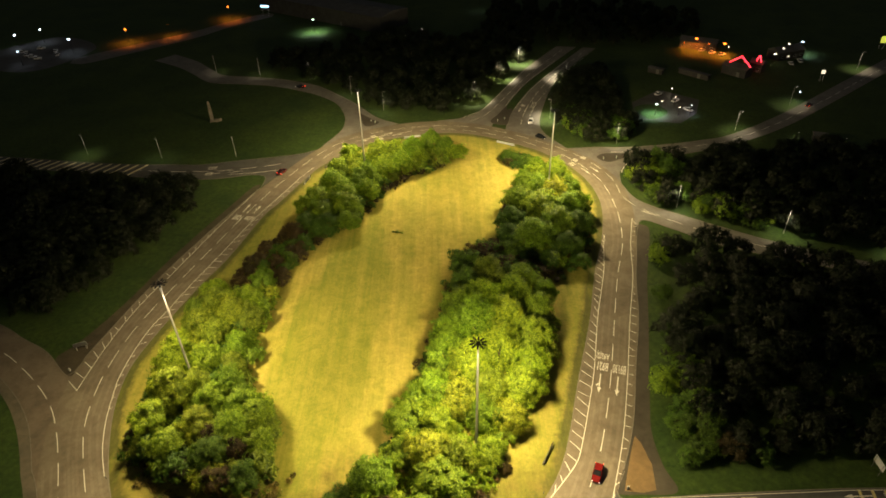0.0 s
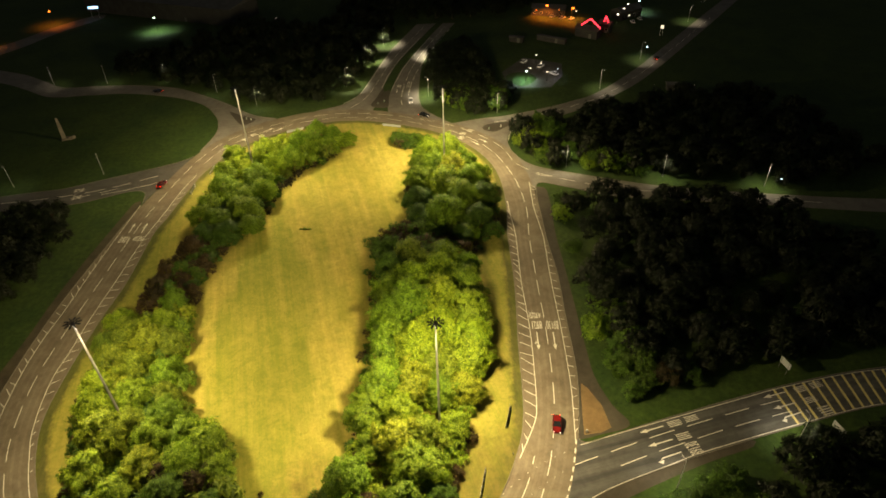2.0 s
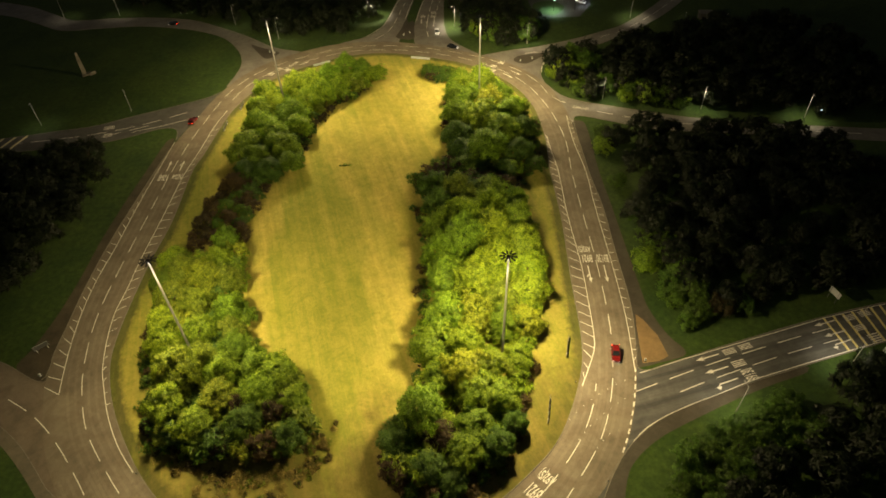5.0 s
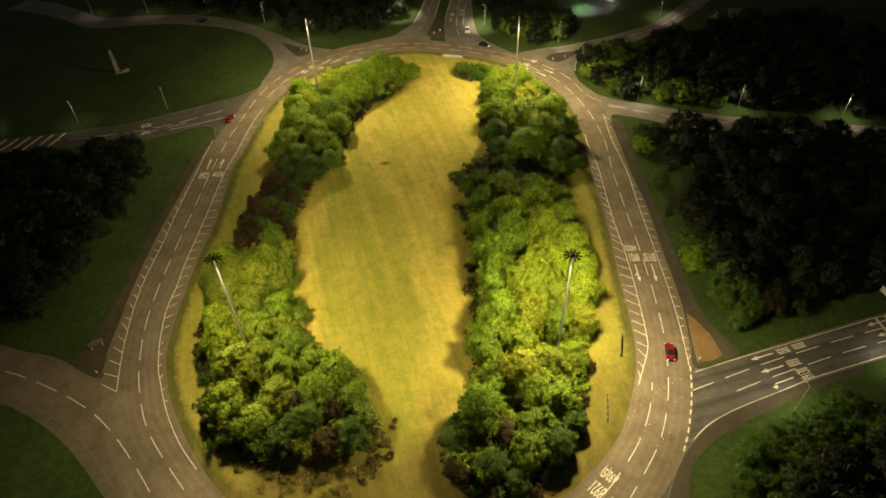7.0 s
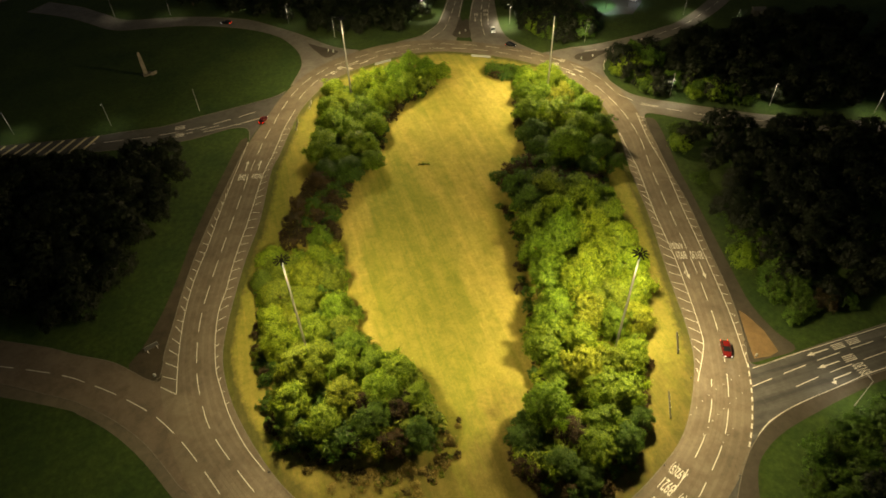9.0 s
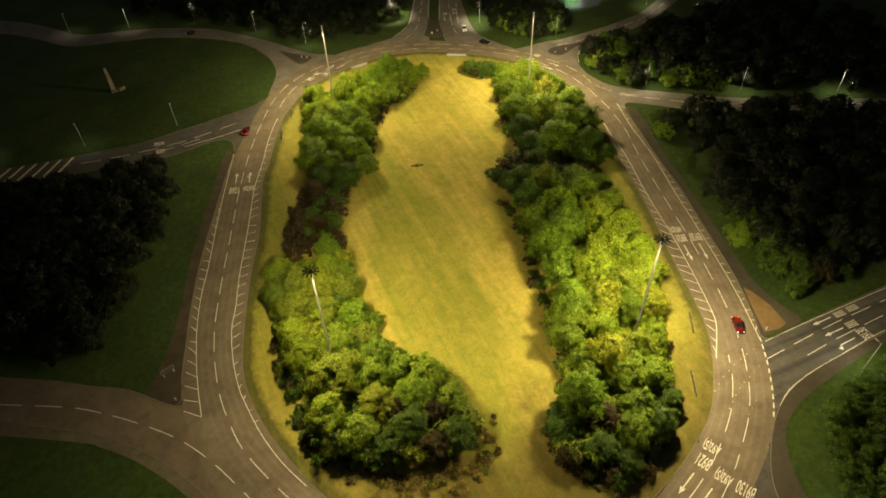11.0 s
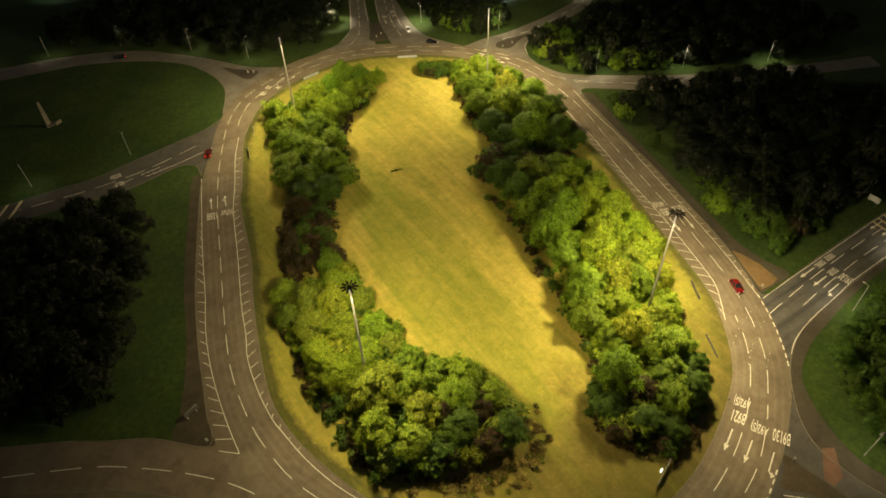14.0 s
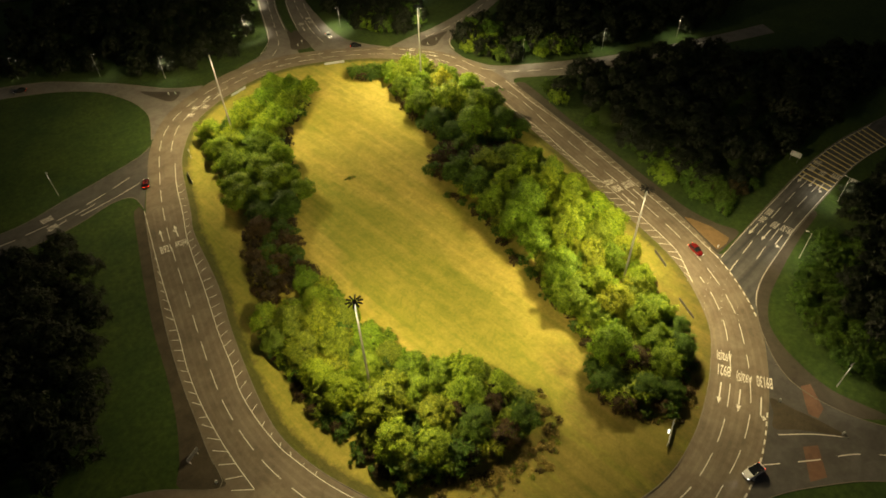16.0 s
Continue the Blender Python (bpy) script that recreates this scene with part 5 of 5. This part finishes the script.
# pale monument in the field
mon = thing("monument", "tall pale tapered concrete monument in the dark field", "monument", (-11.7, 151, 0), 20)
bm = bmesh.new()
loft(bm, [[(-0.75, -0.35, 0.5), (0.75, -0.35, 0.5), (0.75, 0.35, 0.5), (-0.75, 0.35, 0.5)], [(-0.65, -0.3, 5), (0.65, -0.3, 5), (0.65, 0.3, 5), (-0.65, 0.3, 5)], [(-0.4, -0.2, 9), (0.4, -0.2, 9), (0.4, 0.2, 9), (-0.4, 0.2, 9)]])
part("shaft", bm, KERB, mon)
bm = bmesh.new()
box(bm, (3.4, 2.2, 0.6), (0.6, 0, 0.3), None, 0.06)
part("plinth", bm, KERB, mon)
bm = bmesh.new()
box(bm, (2.6, 0.3, 1.2), (2.6, -1.4, 0.6), Matrix.Rotation(0.4, 4, "Z"), 0.05)
part("low_wall", bm, KERB, mon)

# ---- vehicles ----
GLASS = plain("dark_car_glass", (0.012, 0.014, 0.016), 0.08)
TYRE = plain("tyre_rubber", (0.015, 0.015, 0.015), 0.8)
RIM_METAL = plain("alloy_rim", (0.35, 0.35, 0.36), 0.3, 0.8)
HEAD = glow("headlight_glass", (1.0, 0.97, 0.9), 5)
TAIL = glow("tail_light_glass", (1.0, 0.04, 0.01), 6)
RED_LENS = plain("unlit_red_lens", (0.14, 0.01, 0.01), 0.2)


def paint(name, colour):
    m = plain(name, colour, 0.25, 0.1)
    b = m.node_tree.nodes["Principled BSDF"]
    b.inputs["Coat Weight"].default_value = 0.7
    return m


def car(name, label, category, x, y, heading, mat, long=4.3, wide=1.8, high=1.5, van=False, beam=True, roof=None):
    """A car that faces heading; nose at +x."""
    ob = thing(name, label, category, (x, y, 0.032), heading, "cars on the roads")
    h, w = long / 2, wide / 2
    belt_z = 0.92 * high / 1.5

    def ring(px, half, lo, hi):
        r = 0.16
        return [(px, -half, lo + r), (px, -half + r * 0.6, lo), (px, half - r * 0.6, lo), (px, half, lo + r), (px, half, hi - r), (px, half - r, hi), (px, -half + r, hi), (px, -half, hi - r)]
    bm = bmesh.new()
    loft(bm, [ring(-h, w * 0.84, 0.36, belt_z - 0.06), ring(-h + 0.18, w * 0.96, 0.26, belt_z), ring(-h * 0.5, w, 0.2, belt_z + 0.02), ring(h * 0.35, w, 0.2, belt_z),
              ring(h * 0.7, w * 0.97, 0.22, belt_z - 0.1), ring(h - 0.14, w * 0.9, 0.28, belt_z - 0.2), ring(h, w * 0.76, 0.36, belt_z - 0.3)])
    body = part("body", bm, mat, ob)
    back = -h + (0.08 if van else 0.3)
    front = h * (0.5 if van else 0.42)
    bm = bmesh.new()
    z0, z1 = belt_z - 0.03, high
    loft(bm, [[(back, -w * 0.9, z0), (back, w * 0.9, z0), (front, w * 0.9, z0), (front, -w * 0.9, z0)],
              [(back + (0.1 if van else 0.42), -w * 0.76, z1 - 0.04), (back + (0.1 if van else 0.42), w * 0.76, z1 - 0.04), (front - (0.55 if van else 0.95), w * 0.76, z1 - 0.04), (front - (0.55 if van else 0.95), -w * 0.76, z1 - 0.04)]])
    cabin = part("cabin_glass", bm, GLASS, ob, "dark tinted windows")
    bm = bmesh.new()
    a, b = back + (0.05 if van else 0.38), front - (0.5 if van else 0.9)
    box(bm, (b - a, wide * 0.77, 0.06), ((a + b) / 2, 0, z1 - 0.02), None, 0.025)
    part("roof", bm, roof or mat, ob)
    for s in (-1, 1):
        for px in (back + 0.25, (a + b) / 2, front - 0.2):
            bm = bmesh.new()
            tx = min(max(px, a), b)
            rod(bm, (px, s * w * 0.885, z0), (tx, s * w * 0.765, z1 - 0.03), 0.05, 0.045, 6)
            part("pillar", bm, mat, ob)
        for px in (-h * 0.62, h * 0.62):
            bm = bmesh.new()
            bmesh.ops.create_cone(bm, cap_ends=True, segments=18, radius1=0.32, radius2=0.32, depth=0.2, matrix=pose(px, s * (w - 0.06), 0.32, 90, 0, 0))
            wheel = part("tyre", bm, TYRE, ob)
            bm = bmesh.new()
            bmesh.ops.create_cone(bm, cap_ends=True, segments=12, radius1=0.2, radius2=0.18, depth=0.04, matrix=pose(px, s * (w + 0.05), 0.32, 90, 0, 0))
            part("rim", bm, RIM_METAL, wheel)
        bm = bmesh.new()
        box(bm, (0.14, 0.28, 0.12), (h - 0.1, s * w * 0.66, belt_z - 0.32), None, 0.04)
        part("headlight", bm, HEAD if beam else SIGN_WHITE, ob, "bright white headlight" if beam else "clear headlight")
        bm = bmesh.new()
        box(bm, (0.1, 0.3, 0.16), (-h + 0.05, s * w * 0.7, belt_z - 0.16), None, 0.03)
        part("tail_light", bm, TAIL if beam else RED_LENS, ob, "red tail light")
        bm = bmesh.new()
        box(bm, (0.12, 0.2, 0.14), (front - 0.25, s * (w + 0.08), belt_z + 0.05), None, 0.04)
        part("mirror", bm, mat, ob)
    if beam:
        m = ob.matrix_world
        lamp("headlamp", m @ Vector((h + 0.04, 0, 0.62)), 420, (1.0, 0.95, 0.85), 0.05, 50, 1.0, m @ Vector((h + 14, 0, 0.1)))
    return ob


RED = paint("red_car_paint", (0.125, 0.008, 0.007))
INK = paint("black_car_paint", (0.012, 0.013, 0.015))
MAROON = paint("maroon_car_paint", (0.12, 0.012, 0.010))
PEARL = paint("white_car_paint", (0.72, 0.73, 0.72))
car("car", "red hatchback with lit headlights on the carriageway", "car", 114.4, -25.6, -113, RED)
car("car", "maroon hatchback driving round with lights on", "car", 27.4, 103.0, 64, MAROON)
car("car", "black saloon crossing the far road mouth", "car", 125.0, 126.6, -42, INK)
car("car", "white car waiting at the far entry road", "car", 123.0, 141.5, -104, PEARL)
car("car", "white car with a dark glass roof at the give-way line", "car", 68.6, -63.6, 163, PEARL, 4.4, 1.85, 1.6, roof=INK)
car("car", "dark car with lights on the curving road", "car", 19.5, 187.6, 155, INK)


# ---- the dark distance: car parks, sheds and their lamps ----
WALL = mottled("shed_cladding", (0.030, 0.030, 0.029), (0.055, 0.055, 0.052), 0.3, 3.0)
ROOFING = mottled("shed_roof", (0.05, 0.05, 0.05), (0.09, 0.09, 0.088), 0.2, 2.0)
NEON = glow("red_neon", (1.0, 0.03, 0.05), 5)
PANE = glow("lit_pane", (1.0, 0.86, 0.6), 0.9)


def far_lamp(x, y, high, colour, shine, watts, head=0.35):
    ob = thing("car_park_lamp", "distant lamp post with a glowing lantern", "street lamp", (x, y, 0), 0, "lamps in the distance")
    bm = bmesh.new()
    rod(bm, (0, 0, 0), (0, 0, high), 0.1, 0.06, 8)
    part("column", bm, BLACK, ob)
    bm = bmesh.new()
    bmesh.ops.create_icosphere(bm, subdivisions=2, radius=head * 0.6, matrix=Matrix.Translation((0, 0, high + head * 0.6)) @ Matrix.Diagonal((1.3, 1.3, 0.7, 1)))
    part("lantern", bm, glow("lantern_glass", colour, shine), ob, "glowing lantern")
    if watts:
        lamp("car_park_light", (x, y, high - 0.6), watts, colour, 0.1, 150, 0.6)


ORANGE, COOL, WARM = (1.0, 0.22, 0.02), (0.72, 0.85, 1.0), (1.0, 0.86, 0.62)
for x, y, high, colour, shine, watts, head in (
        (220, 225.8, 6, ORANGE, 3.4, 30000, 1.1), (231, 216.4, 6, ORANGE, 3.4, 30000, 1.1), (225, 221, 5, ORANGE, 3, 0, 0.4), (216, 231, 3, ORANGE, 3, 4000, 0.4), (236, 222, 3, WARM, 4, 0, 0.4), (271, 217, 6, COOL, 7, 12000, 0.7), (264.6, 217.5, 5, WARM, 6, 0, 0.5),
        (258.7, 211, 5, WARM, 6, 0, 0.5), (250.6, 203, 5, WARM, 6, 500, 0.5), (253, 206, 4, WARM, 5, 0, 0.4), (241, 156.7, 4, COOL, 6, 600, 0.5), (176, 146, 4.5, (0.75, 1.0, 0.85), 8, 15000, 0.5),
        (188.4, 164.6, 4, WARM, 7, 400, 0.3), (186.7, 154.7, 4, WARM, 7, 400, 0.3), (185, 143.8, 4, WARM, 7, 400, 0.3), (190.6, 145.6, 4, COOL, 7, 1200, 0.3), (179.6, 150.3, 4, WARM, 7, 0, 0.35)):
    far_lamp(x, y, high, colour, shine, watts, head)
# (-72, 276) barely glows; added to spread orange light on the yard road
for x, y, high, colour, shine, watts, head in (
        (-152.2, 259.6, 7, COOL, 7, 1300, 0.9), (-143, 269.7, 7, COOL, 7, 1300, 0.9), (-117, 249.5, 7, COOL, 7, 1300, 0.9), (-134.6, 230, 7, COOL, 5, 500, 0.6), (-92.6, 266, 7, ORANGE, 3.4, 16000, 0.9),
        (-72, 276, 7, ORANGE, 0.4, 9000, 0.3), (-45.7, 310, 7, ORANGE, 3.4, 18000, 0.9), (12.8, 277, 7, (0.75, 1.0, 0.75), 6, 22000, 0.7), (57, 245.6, 7, WARM, 5, 3500, 0.5), (68, 244.2, 6, WARM, 5, 0, 0.5),
        (76.5, 254, 7, WARM, 5, 400, 0.5), (113, 314.7, 7, COOL, 4, 600, 0.6), (222, 40.5, 2, COOL, 6, 0, 0.2)):
    far_lamp(x, y, high, colour, shine, watts, head)


def shed(label, x, y, turn, long, deep, high, pitch, windows=0):
    """A long low building with a ridged roof."""
    ob = thing("shed_building", label, "building", (x, y, 0), turn, "buildings in the distance")
    bm = bmesh.new()
    box(bm, (long, deep, high), (0, 0, high / 2))
    wall = part("wall", bm, WALL, ob)
    bm = bmesh.new()
    h, d = long / 2 + 0.4, deep / 2 + 0.4
    loft(bm, [[(-h, -d, high), (-h, d, high), (-h, 0, high + pitch)], [(h, -d, high), (h, d, high), (h, 0, high + pitch)]])
    part("roof", bm, ROOFING, ob)
    bm = bmesh.new()
    box(bm, (1.4, 0.12, 2.3), (long * 0.2, -deep / 2 - 0.03, 1.15), None, 0.02)
    part("door", bm, SIGN_BACK, ob)
    for i in range(windows):
        w = -long / 2 + long * (i + 0.5) / windows
        bm = bmesh.new()
        box(bm, (1.5, 0.1, 1.1), (w, -deep / 2 - 0.02, 1.7), None, 0.02)
        f = part("window", bm, SIGN_WHITE, ob)
        bm = bmesh.new()
        box(bm, (1.3, 0.04, 0.9), (w, -deep / 2 - 0.08, 1.7))
        part("pane", bm, PANE if i == 1 and windows == 4 else GLASS, f)
    return ob


shed("long grey warehouse with a low ridged roof", 18, 312, -36, 104, 26, 9, 1.6)
shed("small pale building beside the car park", 191, 196, -40, 7, 3, 2.4, 0.4)
shed("long pale building beside the car park", 207.5, 190, -48, 15, 2.6, 2.3, 0.3)
shed("roadside inn with lit windows", 262, 214, 20, 16, 8, 4, 2, 4)
shed("orange-lit shop by the far car park", 224, 232, -30, 18, 8, 4, 1.6, 5)
shed("restaurant with red neon along its gable", 228, 191, -52, 12, 6, 4, 1.8)


def neon(pts, parent_label):
    ob = thing("neon_tube", parent_label, "neon light", pts[0])
    for a, b in zip(pts, pts[1:]):
        bm = bmesh.new()
        o = Vector(pts[0])
        rod(bm, Vector(a) - o, Vector(b) - o, 0.22, 0.22, 8)
        part("tube", bm, NEON, ob)
    return ob


neon([(224.7, 192.9, 5.6), (232.6, 198.2, 6.2), (230.7, 183.9, 5.8)], "red neon tube along the restaurant roof edge")
neon([(237.6, 193.4, 5.8), (241.4, 198.4, 6.4), (238.8, 191.2, 5.8)], "red neon tube on the small porch gable")
porch = shed("small porch building with red neon", 239.6, 195, -52, 6, 4, 4, 1.8, 2)
tagged(filled("car_park", np.array([(167, 142), (170, 160), (186, 174), (200, 161), (194, 147), (184, 137)], float), 0.006, ASPHALT_ARM), "dark asphalt car park under small lamps", "car park", kind="structure")
tagged(filled("lawn", curve([(169, 152), (173, 157), (180, 156), (182, 148), (173, 142)], True, 2), 0.05, VERGE), "lamp-lit green lawn beside the car park", "lawn", kind="structure")
tagged(filled("yard_road", curve([(-112, 238), (-92, 258), (-62, 284), (-44, 306), (-24, 322), (-20, 314), (-40, 294), (-56, 272), (-84, 246), (-104, 230)], True, 4), 0.006, ASPHALT_PALE), "asphalt yard road under orange lamps", "road", kind="structure")
tagged(filled("show_yard", curve([(-165, 250), (-140, 280), (-108, 258), (-122, 222), (-150, 226)], True, 4), 0.004, ASPHALT_ARM), "dark yard of parked cars under cool lamps", "car park", kind="structure")
ob = board("shop_sign", "glowing white square sign on a post", "shop sign", (262, 179.6), (263.6, 179.0), 3.6, 5.4, PANE, SIGN_WHITE, 2)
ob = board("shop_sign", "small blue-white glowing sign", "shop sign", (-27, 316.4), (-21.5, 315.4), 5.2, 6.6, glow("blue_sign", (0.35, 0.65, 1.0), 3), SIGN_WHITE, 2)
ob = board("road_sign", "yellow-lit road sign beside the far road", "road sign", (314, 221.6), (316.4, 220.8), 3.5, 7.0, glow("yellow_sign", (0.75, 0.8, 0.1), 0.6), SIGN_BACK, 2)
first = car("car", "parked pale car under the yard lamps", "car", -140, 246, 20, PEARL, beam=False)
for x, y, a in ((-136, 243, 22), (-132, 240, 22), (-146, 252, 20), (-128, 252, 110), (-124, 246, 110), (-139, 258, 20)):
    copy_thing(first, pose(x, y, 0.03, 0, 0, a))
for x, y, a in ((228, 222, 30), (224, 226, 30), (232, 219, 30), (266, 206, 80), (260, 203, 80), (189, 160, 40), (184, 168, 40), (191, 150, 120)):
    copy_thing(first, pose(x, y, 0.03, 0, 0, a))
car("car", "dark car with red tail lights on the far road", "car", 243.6, 151.2, 38, INK)

shed("small dark hut at the edge of a lit grass strip", 231, 118.4, -20, 4.4, 3.2, 2.6, 0.9)
# two low lamps added to light the strip, their posts assumed
for x, y in ((224, 121), (239, 114.5)):
    far_lamp(x, y, 2.2, WARM, 0.3, 500, 0.2)
tagged(filled("lawn", curve([(216, 121.5), (224, 120.6), (236, 116.6), (246, 111.6), (245, 109), (235, 113.4), (224, 117.6), (216, 119)], True, 2), 0.05, VERGE), "narrow strip of mown grass behind the wood", "lawn", kind="structure")
